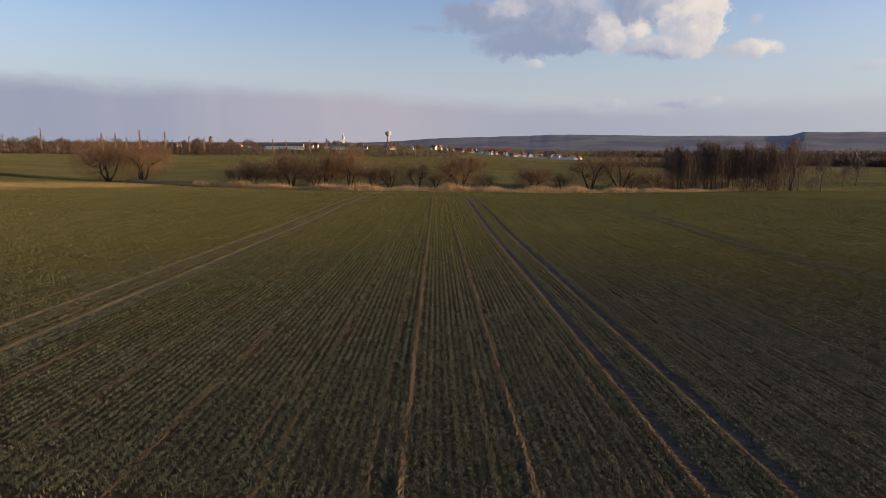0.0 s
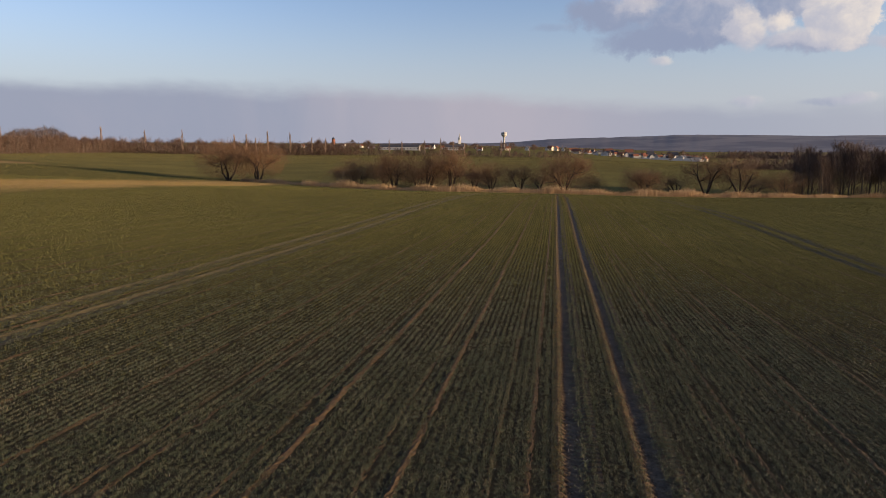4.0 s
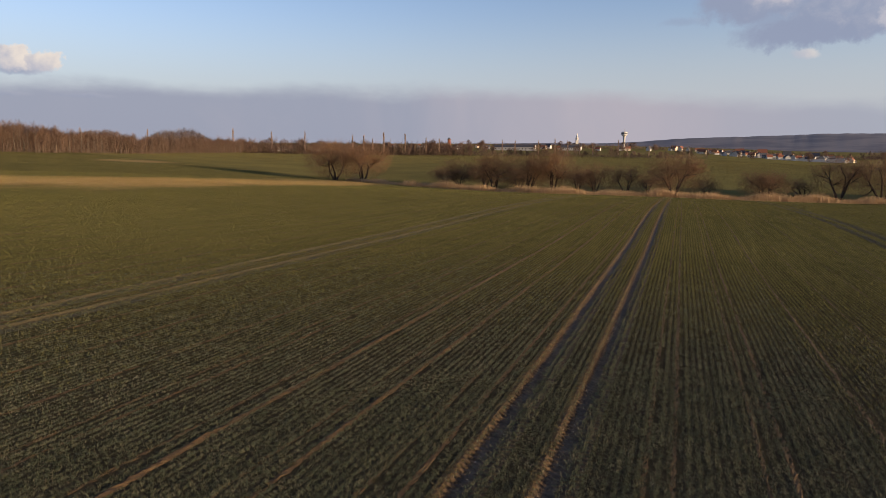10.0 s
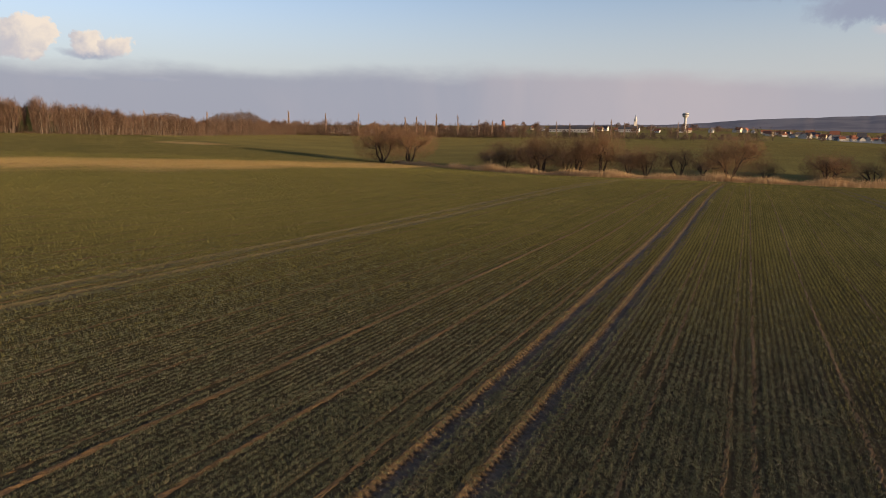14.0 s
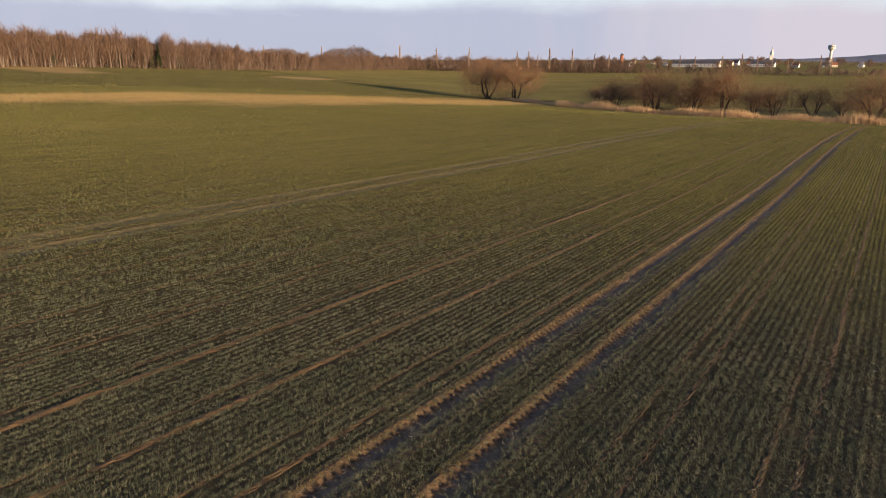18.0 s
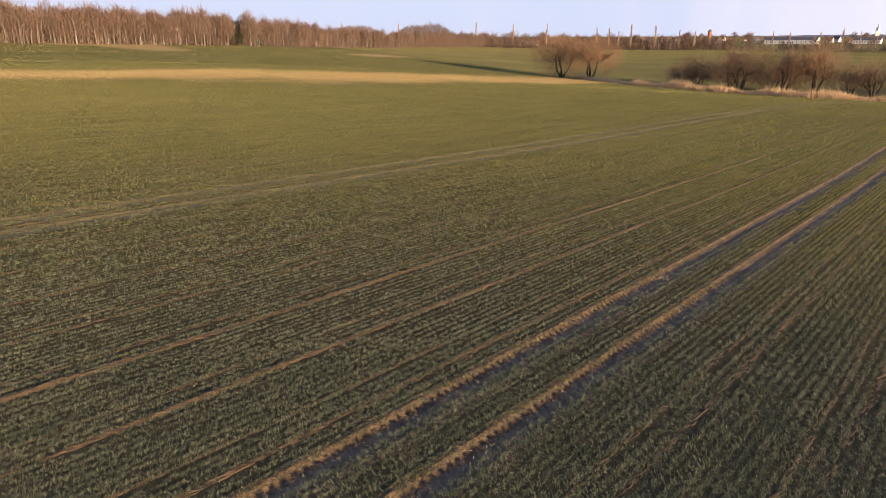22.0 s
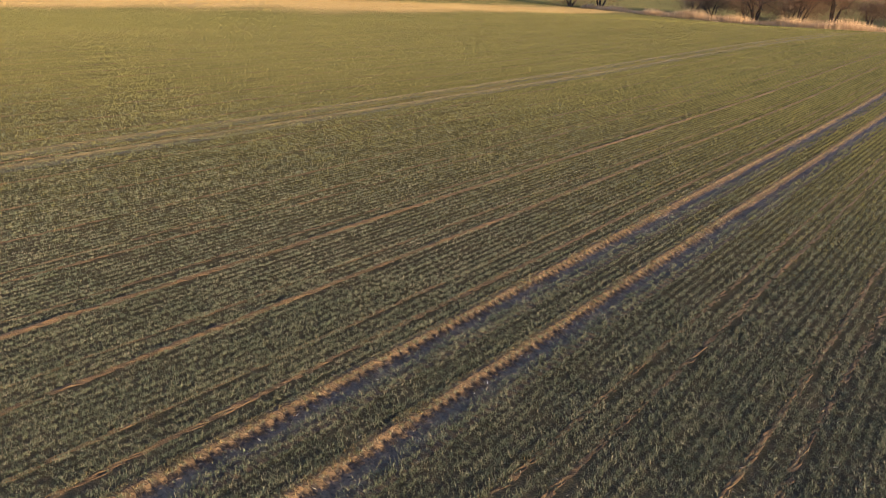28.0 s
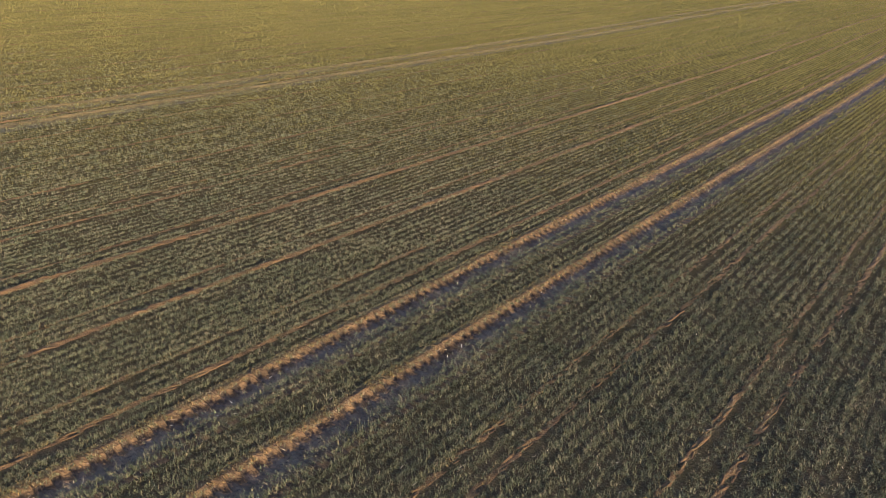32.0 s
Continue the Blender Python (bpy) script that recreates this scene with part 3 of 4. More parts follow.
def blades(px, py, count, height, width, rng, name, mat, lean=0.6, label="", category="crop", flat=0.1, loose=1.2):
    """A tuft of single-triangle blades at each place."""
    n = len(px) * count
    bx, by = np.repeat(px, count), np.repeat(py, count)
    hh = np.repeat(np.broadcast_to(height, px.shape), count) * rng.uniform(0.6, 1.25, n)
    ww = np.repeat(np.broadcast_to(width, px.shape), count) * rng.uniform(0.7, 1.3, n)
    ang, out = rng.uniform(0, 2 * np.pi, n), rng.uniform(flat, lean, n)
    bx, by = bx + rng.normal(0, 1, n) * ww * loose, by + rng.normal(0, 1, n) * ww * loose
    z = land(bx, by) - 0.01
    side = ang + np.pi / 2 + rng.uniform(-0.5, 0.5, n)
    dx, dy = np.cos(side) * ww / 2, np.sin(side) * ww / 2
    P = np.empty((n, 3, 3), np.float32)
    P[:, 0] = np.stack([bx - dx, by - dy, z], -1)
    P[:, 1] = np.stack([bx + dx, by + dy, z], -1)
    P[:, 2] = np.stack([bx + np.cos(ang) * out * hh, by + np.sin(ang) * out * hh, z + hh * np.sqrt(np.maximum(0.1, 1 - out ** 2))], -1)
    ob = mesh_object(name, P.reshape(-1, 3), np.arange(3 * n).reshape(-1, 3), mat)
    return tagged(ob, label, category, kind="stuff")


def off_tracks(x, y):
    ok = np.ones(x.shape, bool)
    for t in TRACKS:
        main = 0 < t < 20
        # scattered plants creep in from the far edge
        wave = 0.22 * ((np.sin(y * 31.7 + x * 57.3) * 4375.5) % 1.0) + 0.05 * np.sin(y * 3.1 + t)
        ok &= ~((x > t + (0.02 if main else -0.02)) & (x < t + (FLOOR_W if main else 0.2) + wave))
    # a bare strip east of each joint
    u = (x - JOINT0) % JOINT
    ok &= ~((u > 0.05) & (u < 0.14 + 0.05 * np.sin(y * 2.3 + x)) & (np.sin(y * 0.8 + x * 1.7) > -0.6))
    for q in PRESSED:
        ok &= ~((x > q + 0.05) & (x < q + 0.17) & (np.sin(y * 1.1 + q * 5) > -0.2))
    return ok

def make_crop():
    """Tufts along the drill rows, thinning and widening with distance from the flown line."""
    rng = np.random.default_rng(11)
    label = "drilled rows of short dull green winter cereal"
    row_step = JOINT / 12
    row_tall = rng.uniform(0.8, 1.15, 4000)
    dense = 1.0 / (row_step * 0.0115)
    left_y, left_x = (4, 12, 22, 26, 60, 216), (10, 12, 24, 42, 240, 260)
    for y0, y1 in ((2, 12), (12, 18), (18, 24), (24, 31), (31, 40), (40, 54), (54, 75), (75, 110), (110, 216)):
        most = min(1.0, (13.0 / max(6.0, y0 - 17.0)) ** 1.85) if y0 > 2 else 0.15
        lo, hi = max(-240.0, -14 - 2.4 * y1), min(150.0, 6 + 0.7 * y1)
        n = int(dense * most * (hi - lo) * (y1 - y0))
        x, y = rng.uniform(lo, hi, n), rng.uniform(y0, y1, n)
        row = np.round((x - JOINT0) / row_step - 0.5).astype(int)
        d = np.minimum(np.hypot(x, y), np.hypot(x - 8, y - 8))
        d = np.where((x < 16) & (y > 15), np.minimum(d, np.hypot(x - 15, y - 18)), d)
        d = np.where(y < 12, np.maximum(d, 36), d)
        p = np.minimum(1.0, (13.0 / np.maximum(d, 1)) ** 1.85)
        x = JOINT0 + (row + 0.5) * row_step + rng.normal(0, 1, n) * np.where(d < 17, 0.058, 0.038)
        gap = np.sin(x * 2.3 + 2 * np.sin(y * 0.9)) * np.sin(y * 1.7 + 1.3 * np.sin(x * 1.1)) + 0.6 * np.sin(x * 5.1 + y * 2.2) * np.sin(y * 4.3 - x)
        patch = np.clip(0.95 - 0.4 * np.clip(gap, 0, 1), 0.3, 1)
        ok = (rng.random(n) < p / most * patch) & off_tracks(x, y) & (np.hypot(x, y) < 228)
        ok &= (x > -np.interp(y, left_y, left_x)) & (x < 6 + 0.7 * y) & (y < stream_y(x) - 8)
        ok &= (rng.random(n) > 1.05 * dry_knoll(x, y))
        x, y, p, row, d = x[ok], y[ok], p[ok], row[ok], d[ok]
        away = rng.random(len(x)) < np.clip((d - 20) / 28, 0, 1)
        close = ~away & (d < 18)
        for k, count, high, wide, mat, flat, lean, loose in ((close, 8, 0.92, 0.78, CROP, 0.3, 0.98, 2.4), (~away & ~close, 5, 0.85, 0.95, CROP, 0.25, 0.95, 1.9), (away, 4, 0.9, 1.15, FAR_CROP, 0.1, 0.9, 1.2)):
            if k.any():
                tall = 0.09 * high * p[k] ** -0.1 * row_tall[row[k] % 4000]
                if mat is FAR_CROP:
                    m = int(k.sum()) * count
                    bx = np.repeat(x[k], count) + rng.normal(0, 0.035, m)
                    by = np.repeat(y[k], count) + rng.uniform(-0.2, 0.2, m) * np.repeat(p[k], count) ** -0.5
                    blades(bx, by, 1, np.repeat(tall, count), 0.0115 * wide * np.repeat(p[k], count) ** -0.46, rng, "cereal_crop", mat, lean, label, flat=flat, loose=0.5)
                    continue
                blades(x[k], y[k], count, tall, 0.0115 * wide * p[k] ** -0.46, rng, "cereal_crop", mat, lean, label, flat=flat, loose=loose)
    # short grass beyond the stream and up the rise
    n = 260000
    x, y = rng.uniform(-430, 210, n), rng.uniform(20, 730, n)
    r = np.hypot(x, y)
    ok = ((y > stream_y(x) + 4) & (r < 730)) | ((y < stream_y(x) - 4) & (r > 222) & (r < 430) & (x < -40))
    ok &= rng.random(n) > 1.05 * dry_knoll(x, y)
    x, y, r = x[ok], y[ok], r[ok]
    blades(x, y, 1, 0.12 + r * 0.0001, 0.3 + r * 0.0006, rng, "meadow_grass", WINTER_GRASS, 0.8, "short winter grass on the meadow and the rise", "grass")
    # plants leaning over the sunny bank, some yellowed, and a few on the floors
    for t in TRACKS:
        main = 0 < t < 20
        n = 15000 if main else 2500
        y = 8 + 195 * rng.random(n) ** 3.0
        x = t - rng.uniform(0.02, 0.24, n)
        x = np.where(rng.random(n) < 0.05, t + rng.uniform(0.25, 0.7, n), x)
        gold = (rng.random(n) < 0.5) & (x < t + 0.1)
        for k, m, count in (((y < 42) & ~gold, CROP, 5), ((y < 42) & gold, YELLOWED, 5), (y >= 42, YELLOWED, 1)):
            blades(x[k], y[k], count, 0.055 + y[k] * 0.0003, 0.008 + y[k] * 0.0004, rng, "cereal_crop", m, 0.95, label, flat=0.2, loose=2.0)
    # yellowed plants along the joints between the passes
    n = 52000
    k = np.where(rng.random(n) < 0.3, rng.integers(0, 2, n), rng.integers(-9, 8, n))
    y = 8 + 130 * rng.random(n) ** 2.7
    x = JOINT0 + k * JOINT + rng.normal(-0.03, 0.05, n)
    odd = rng.random(n) < 0.25
    x = np.where(odd, np.array(PRESSED)[rng.integers(0, len(PRESSED), n)] + rng.normal(-0.04, 0.05, n), x)
    ok = off_tracks(x, y) & (rng.random(n) < 0.5 + 0.5 * np.sin(y * 1.3 + k * 2.1) * np.sin(y * 0.37 + k))
    blades(x[ok], y[ok], 4, 0.05 + y[ok] * 0.0002, 0.008 + y[ok] * 0.0004, rng, "cereal_crop", YELLOWED, 0.95, "yellowed plants along the joints between drilled passes", flat=0.25, loose=2.0)
    # pale dead stalks and crumbs lying about
    n = 2600
    x, y = rng.uniform(-8, 20, n), 12 + 34 * rng.random(n) ** 1.4
    blades(x, y, 1, 0.11, 0.016, rng, "dead_stalks", PALE_STALK, 0.995, "pale dead stalks scattered over the crop", "straw", flat=0.93)

make_crop()

# ---- trees ----


def tubes(segs, sides=5):
    """Tapered tubes for rows of p0, p1, r0, r1."""
    V, F = [], []
    for p0, p1, r0, r1 in segs:
        d = (p1 - p0).normalized()
        u = d.orthogonal().normalized()
        v = d.cross(u)
        b = len(V)
        for p, r in ((p0, r0), (p1, r1)):
            for k in range(sides):
                a = 2 * math.pi * k / sides
                V.append(p + (u * math.cos(a) + v * math.sin(a)) * r)
        F += [(b + k, b + (k + 1) % sides, b + sides + (k + 1) % sides, b + sides + k) for k in range(sides)]
    return V, F


def grow(rng, p, d, length, radius, level, top, segs, tips, up=0.25, spread=0.75, bends=3, split=(2, 4)):
    """A limb in bent pieces, with side limbs; tips gather the ends."""
    step = length / bends
    for i in range(bends):
        d = (d + Vector((rng.gauss(0, 0.16), rng.gauss(0, 0.16), rng.gauss(0, 0.10) + up * 0.25))).normalized()
        q = p + d * step
        r1 = radius * (1 - 0.22 * (i + 1) / bends * 1.6)
        segs.append((p, q, radius * (1 - 0.35 * i / bends), r1))
        tips.append((q, d, level))
        if level < top and (i > 0 or level > 0):
            for _ in range(rng.randint(*split)):
                s = Vector((rng.gauss(0, 1), rng.gauss(0, 1), rng.gauss(0.25, 0.6))).normalized()
                grow(rng, q, (d * (1 - spread * 0.6) + s * spread + Vector((0, 0, up * 0.6))).normalized(), length * rng.uniform(0.45, 0.72),
                     r1 * rng.uniform(0.45, 0.65), level + 1, top, segs, tips, up, spread, max(2, bends - 1), split)
        p = q


def twig_mesh(rng, tips, count, length, width, up, level_min=1, dome=None):
    """Twigs from the limbs' ends, and through the crown's volume: dome is its share, middle height, half width and half height."""
    ends = [t for t in tips if t[2] >= level_min] or tips
    P = np.empty((count, 3, 3), np.float32)
    lumps = [(rng.uniform(0, 6.283), rng.uniform(-0.6, 1.0), rng.uniform(0.75, 1.12)) for _ in range(9)]
    for k in range(count):
        if dome and rng.random() < dome[0]:
            a, v = rng.uniform(0, 6.283), rng.uniform(dome[4] if len(dome) > 4 else -1, 1)
            out = max(rng.random(), rng.random()) ** 0.8
            lump = max(l[2] * max(0.0, math.cos(a - l[0])) * (1 - abs(v - l[1]) * 0.5) for l in lumps)
            out *= 0.62 + 0.42 * lump
            ring = math.sqrt(max(0.0, 1 - v * v))
            q = Vector((math.cos(a) * ring * dome[2] * out, math.sin(a) * ring * dome[2] * out, dome[1] + v * dome[3] * out))
            d = Vector((q.x, q.y, (q.z - dome[1] * 0.35) * 1.1)).normalized()
        else:
            q, d, _ = ends[rng.randrange(len(ends))]
        s = (d * 0.8 + Vector((rng.gauss(0, 0.5), rng.gauss(0, 0.5), rng.gauss(up, 0.4)))).normalized()
        L = length * rng.uniform(0.4, 1.2)
        w = Vector((rng.gauss(0, 1), rng.gauss(0, 1), rng.gauss(0, 1))).cross(s).normalized() * width * rng.uniform(0.6, 1.3)
        b = q + s * (rng.random() * 0.3 * L) + Vector((rng.gauss(0, 0.2), rng.gauss(0, 0.2), rng.gauss(0, 0.2)))
        P[k, 0], P[k, 1], P[k, 2] = b - w, b + w, b + s * L
    return P.reshape(-1, 3), np.arange(3 * count).reshape(-1, 3)


def bare_tree(name, x, y, height, seed, stems=1, trunk=0.15, spread=0.75, up=0.25, width=1.0, twigs=2600, bark=None, twig=None, label="", category="tree",
              group="", low=0.25, levels=3, twig_len=0.09, twig_w=0.03, split=(1, 3), dome=(0.7, 0.46, 0.72, 0.54)):
    """A leafless tree: stems, limbs and a haze of twigs, scaled to its height."""
    rng = random.Random(seed)
    segs, tips = [], []
    for s in range(stems):
        a = 2 * math.pi * s / stems + rng.random()
        tilt = 0.0 if stems == 1 else rng.uniform(0.25, 0.6) if dome[0] > 0.65 else rng.uniform(0.3, 1.15)
        base = Vector((math.cos(a), math.sin(a), 0)) * (0.03 if stems > 1 else 0)
        d = Vector((math.cos(a) * tilt, math.sin(a) * tilt, 1)).normalized()
        if low > 0:
            q = base + d * low * rng.uniform(0.8, 1.1)
            segs.append((base - Vector((0, 0, 0.02)), base + d * low * 0.3, 0.042 * trunk / 0.15, 0.032 * trunk / 0.15))
            segs.append((base + d * low * 0.3, q, 0.032 * trunk / 0.15, 0.026 * trunk / 0.15))
            base = q
        grow(rng, base, d, 0.42, 0.024 * trunk / 0.15, 0, levels, segs, tips, up, spread, 3, split)
    top = max(t[0].z for t in tips) + twig_len * 0.5
    k = height / top
    grown = [(p * k, q * k, a * k, b * k) for p, q, a, b in segs]
    for p, q, _, _ in grown:
        p.x, p.y = p.x * width, p.y * width
        q.x, q.y = q.x * width, q.y * width
    ends = [(Vector((p.x * k * width, p.y * k * width, p.z * k)), d, lv) for p, d, lv in tips]
    root = new(name)
    root.location = (x, y, land1(x, y) - 0.15)
    thick = [g for g in grown if g[2] > (0.03 if levels > 2 else 0.05)]
    V, F = tubes(thick, 5)
    mesh_object("trunk", V, F, bark or BARK, root, "", True)
    tv, tf = twig_mesh(rng, ends, twigs, twig_len * height, twig_w, up + 0.15, 1, (dome[0], dome[1] * height, dome[2] * height * width, dome[3] * height, *dome[4:]))
    mesh_object("crown", tv, tf, twig or TWIG, root)
    return tagged(root, label, category, group)


WILLOWS = (  # x, y, height, stems, width, twigs
    (-120.5, 240, 15.5, 3, 1.05, 9000), (-107.0, 238, 15.2, 3, 1.05, 9000), (-64.0, 229.5, 10.2, 4, 1.15, 6500), (-50.5, 226.6, 13.0, 3, 1.0, 7500),
    (-38.0, 226, 12.8, 4, 0.95, 7000), (-30.0, 225, 15.0, 2, 0.75, 6500), (-16.3, 227.4, 10.6, 3, 1.1, 5000), (-6.5, 230, 10.2, 2, 0.9, 3000),
    (8.4, 226, 13.6, 3, 0.98, 9000), (34.2, 227.4, 8.8, 5, 1.2, 7500), (54.6, 230, 13.6, 2, 0.8, 4200), (65.1, 229, 14.6, 2, 0.8, 3200), (77.9, 229, 8.4, 4, 1.1, 4000),
    (-74, 240, 7, 4, 1.3, 3000), (-57, 238, 8.5, 4, 1.2, 3500), (-44, 236, 8, 4, 1.2, 3500), (-23, 236, 8.5, 4, 1.2, 3500), (0, 239, 7, 4, 1.2, 2500),
    (18, 236, 6, 4, 1.3, 2200), (46, 237, 6.5, 4, 1.2, 2200), (72, 238, 6.5, 4, 1.3, 2400))
for _i, (_x, _y, _h, _s, _w, _n) in enumerate(WILLOWS):
    bare_tree("willow", _x, _y, _h, 40 + _i, _s + 1, 0.15, 0.85, 0.08, _w * 1.0, int(_n * 2.5), BARK, TWIG, "leafless reddish-brown willow beside the reedy stream", "tree", "trees along the stream", 0.06,
              twig_len=0.085, twig_w=0.021, dome=(0.66, 0.48, 0.8, 0.54, -1))


def place(ob, x, y, turn=0.0, size=1.0, wide=1.0, sink=0.15):
    return copy_thing(ob, Matrix.Translation((x, y, land1(x, y) - sink)) @ Matrix.Rotation(turn, 4, "Z") @ Matrix.Diagonal((size * wide, size * wide, size, 1)))


# alders: a dark stand at the end of the stream trees
ALDER_LABEL = "leafless dark alder with a straight trunk in a dense stand"
_rng = random.Random(77)
ALDERS = [bare_tree("alder", 88 + 11 * i, 236 + i, 16.5 + i % 2, 90 + i, 1, 0.07, 0.55, 0.45, 0.75, 3000, ALDER_BARK, ALDER_TWIG, ALDER_LABEL, "tree", "alder stand", 0.3,
                    twig_len=0.07, twig_w=0.035, dome=(0.7, 0.55, 0.34, 0.46)) for i in range(4)]
for _k in range(29):
    place(_rng.choice(ALDERS), 85 + _k * 1.8 + _rng.uniform(-1.2, 1.2), 229 + _rng.uniform(-1, 12) + _k * 0.3, _rng.uniform(0, 6.28), _rng.uniform(0.75, 1.1))
bare_tree("alder", 127, 231, 18.6, 120, 1, 0.1, 0.8, 0.3, 1.15, 4200, ALDER_BARK, ALDER_TWIG, "tall leafless tree with a broad rounded crown", "tree", "alder stand", 0.2, dome=(0.5, 0.58, 0.36, 0.42))
place(ALDERS[1], 136.5, 229, 1.0, 0.72, 1.5)
UNDER = bare_tree("shrub", 90, 233, 5.5, 140, 5, 0.1, 0.8, 0.2, 1.2, 2200, ALDER_BARK, ALDER_TWIG, "bare dark shrub under the alders", "shrub", "alder stand", 0.05, 2)
for _k in range(15):
    place(UNDER, 84 + _k * 3.6 + _rng.uniform(-1, 1), 230 + _rng.uniform(-1, 14), _rng.uniform(0, 6.28), _rng.uniform(0.6, 1.1))
for _k in range(14):
    place(_rng.choice(ALDERS), 87 + _k * 3.6 + _rng.uniform(-1.2, 1.2), 243 + _rng.uniform(0, 8), _rng.uniform(0, 6.28), _rng.uniform(0.7, 0.95))
for _k in range(9):
    place(ALDERS[_k % 4], 170 + _k * 14 + _rng.uniform(-5, 5), 262 + _k * 6 + _rng.uniform(-4, 10), _rng.uniform(0, 6.28), _rng.uniform(0.45, 0.75), 1.5)

# woodland on the rise
WOOD_LABEL = "leafless reddish-brown broadleaved tree at the woodland edge"
WOODS = [bare_tree("woodland_tree", -345 + i * 3, 190 + i * 13, 17 + (i % 3) * 1.5, 200 + i, 1, 0.11, 0.75, 0.2, 0.85, 1000, WOOD_BARK if i else BIRCH, WOOD_TWIG,
                   WOOD_LABEL if i else "leafless birch with a pale trunk at the woodland edge", "tree", "woodland", 0.35, 2, 0.15, 0.10, dome=(0.78, 0.56, 0.36, 0.5)) for i in range(5)]


def conifer(x, y, height, seed):
    rng = random.Random(seed)
    root = new("spruce")
    root.location = (x, y, land1(x, y) - 0.15)
    V, F = tubes([(Vector((0, 0, 0)), Vector((0, 0, height * 0.97)), height * 0.014, 0.03)], 6)
    mesh_object("trunk", V, F, BARK, root)
    P = []
    for k in range(900):
        u = rng.random() ** 0.7
        z = height * (0.12 + 0.86 * u)
        reach = height * 0.2 * (1 - u) * rng.uniform(0.5, 1.1) + 0.2
        a = rng.uniform(0, 6.283)
        c, s = math.cos(a), math.sin(a)
        tip = Vector((c * reach, s * reach, z - reach * 0.35))
        w = Vector((-s, c, 0)) * (0.25 + 0.2 * reach)
        mid = tip * 0.35 + Vector((0, 0, z * 0.65))
        P += [mid - w, mid + w, tip]
    mesh_object("crown", P, np.arange(len(P)).reshape(-1, 3), NEEDLE, root)
    return tagged(root, "dark green spruce among bare trees", "tree", "woodland")


SPRUCE = conifer(-352, 196, 17, 5)
WOOD_AZ, WOOD_R = (-95, -80, -66, -53, -46, -41, -37), (360, 368, 388, 430, 500, 600, 690)
for _k in range(230):
    _a = -90 + 53 * (_k + _rng.random()) / 230
    _r = float(np.interp(_a, WOOD_AZ, WOOD_R)) + _rng.choice((0, 2, 5, 9, 14, 22)) + _rng.uniform(0, 6)
    _t = _rng.choice(WOODS[1:]) if _rng.random() < 0.9 else WOODS[0]
    if (_a < -60 and _rng.random() < 0.06) or (-58.5 < _a < -55.5 and _rng.random() < 0.55):
        _t = SPRUCE
    place(_t, 15 + _r * math.sin(radians(_a)), 17 + _r * math.cos(radians(_a)), _rng.uniform(0, 6.28), _rng.uniform(0.82, 1.04) * float(np.interp(_a, (-80, -69, -66, -57, -52, -46, -37), (1.05, 1.0, 0.92, 0.92, 0.72, 0.7, 0.72))))


def woodland_mass(name, az0, az1, r_of, deep, height, count, seed, mat, label, hump=False):
    """Woods too deep to count: upright fans of twigs over thin stems."""
    rng = np.random.default_rng(seed)
    deg = rng.uniform(az0, az1, count)
    a = np.radians(deg)
    r = np.interp(deg, WOOD_AZ, WOOD_R) + r_of + rng.uniform(0, deep, count)
    x, y = 15 + r * np.sin(a), 17 + r * np.cos(a)
    z = land(x, y)
    lump = 0.86 + 0.12 * np.sin(a * 90 + 1.3) * np.sin(a * 37) + rng.uniform(-0.08, 0.08, count)
    if hump:
        lump = lump * np.sin(np.pi * (deg - az0) / (az1 - az0)) ** 0.5
    else:
        lump = lump * np.interp(deg, (-95, -69, -66, -57, -52, -46, -38), (1.2, 1.12, 1.02, 1.02, 0.8, 0.8, 0.8))
    h0 = height * lump * rng.uniform(0.02, 0.9, count)
    L = height * rng.uniform(0.07, 0.17, count)
    s = rng.normal(0, 0.6, (count, 3)) + (0, 0, 0.5)
    s /= np.linalg.norm(s, axis=1)[:, None]
    w = np.cross(rng.normal(0, 1, (count, 3)), s)
    w *= (rng.uniform(0.08, 0.22, count) / np.linalg.norm(w, axis=1))[:, None]
    b = np.stack([x, y, z + h0], -1)
    P = np.stack([b - w, b + w, b + s * L[:, None]], 1)
    ob = mesh_object(name, P.reshape(-1, 3), np.arange(3 * count).reshape(-1, 3), mat)
    tagged(ob, label, "woodland", kind="stuff")


woodland_mass("woodland", -95, -38, 6, 45, 16, 90000, 3, WOOD_TWIG, "deep leafless reddish-brown wood on the rise")
woodland_mass("undergrowth", -95, -38, -3, 12, 6, 16000, 6, WOOD_TWIG, "brown undergrowth at the foot of the wood")
for _a0, _a1, _h, _n in ((-51, -45.8, 18, 12000), (-46, -39.5, 23, 16000), (-66, -55, 19, 18000)):
    woodland_mass("woodland", _a0, _a1, 60, 50, _h, _n, int(-_a0), FAR_TWIG, "darker wooded knoll behind the near wood", True)


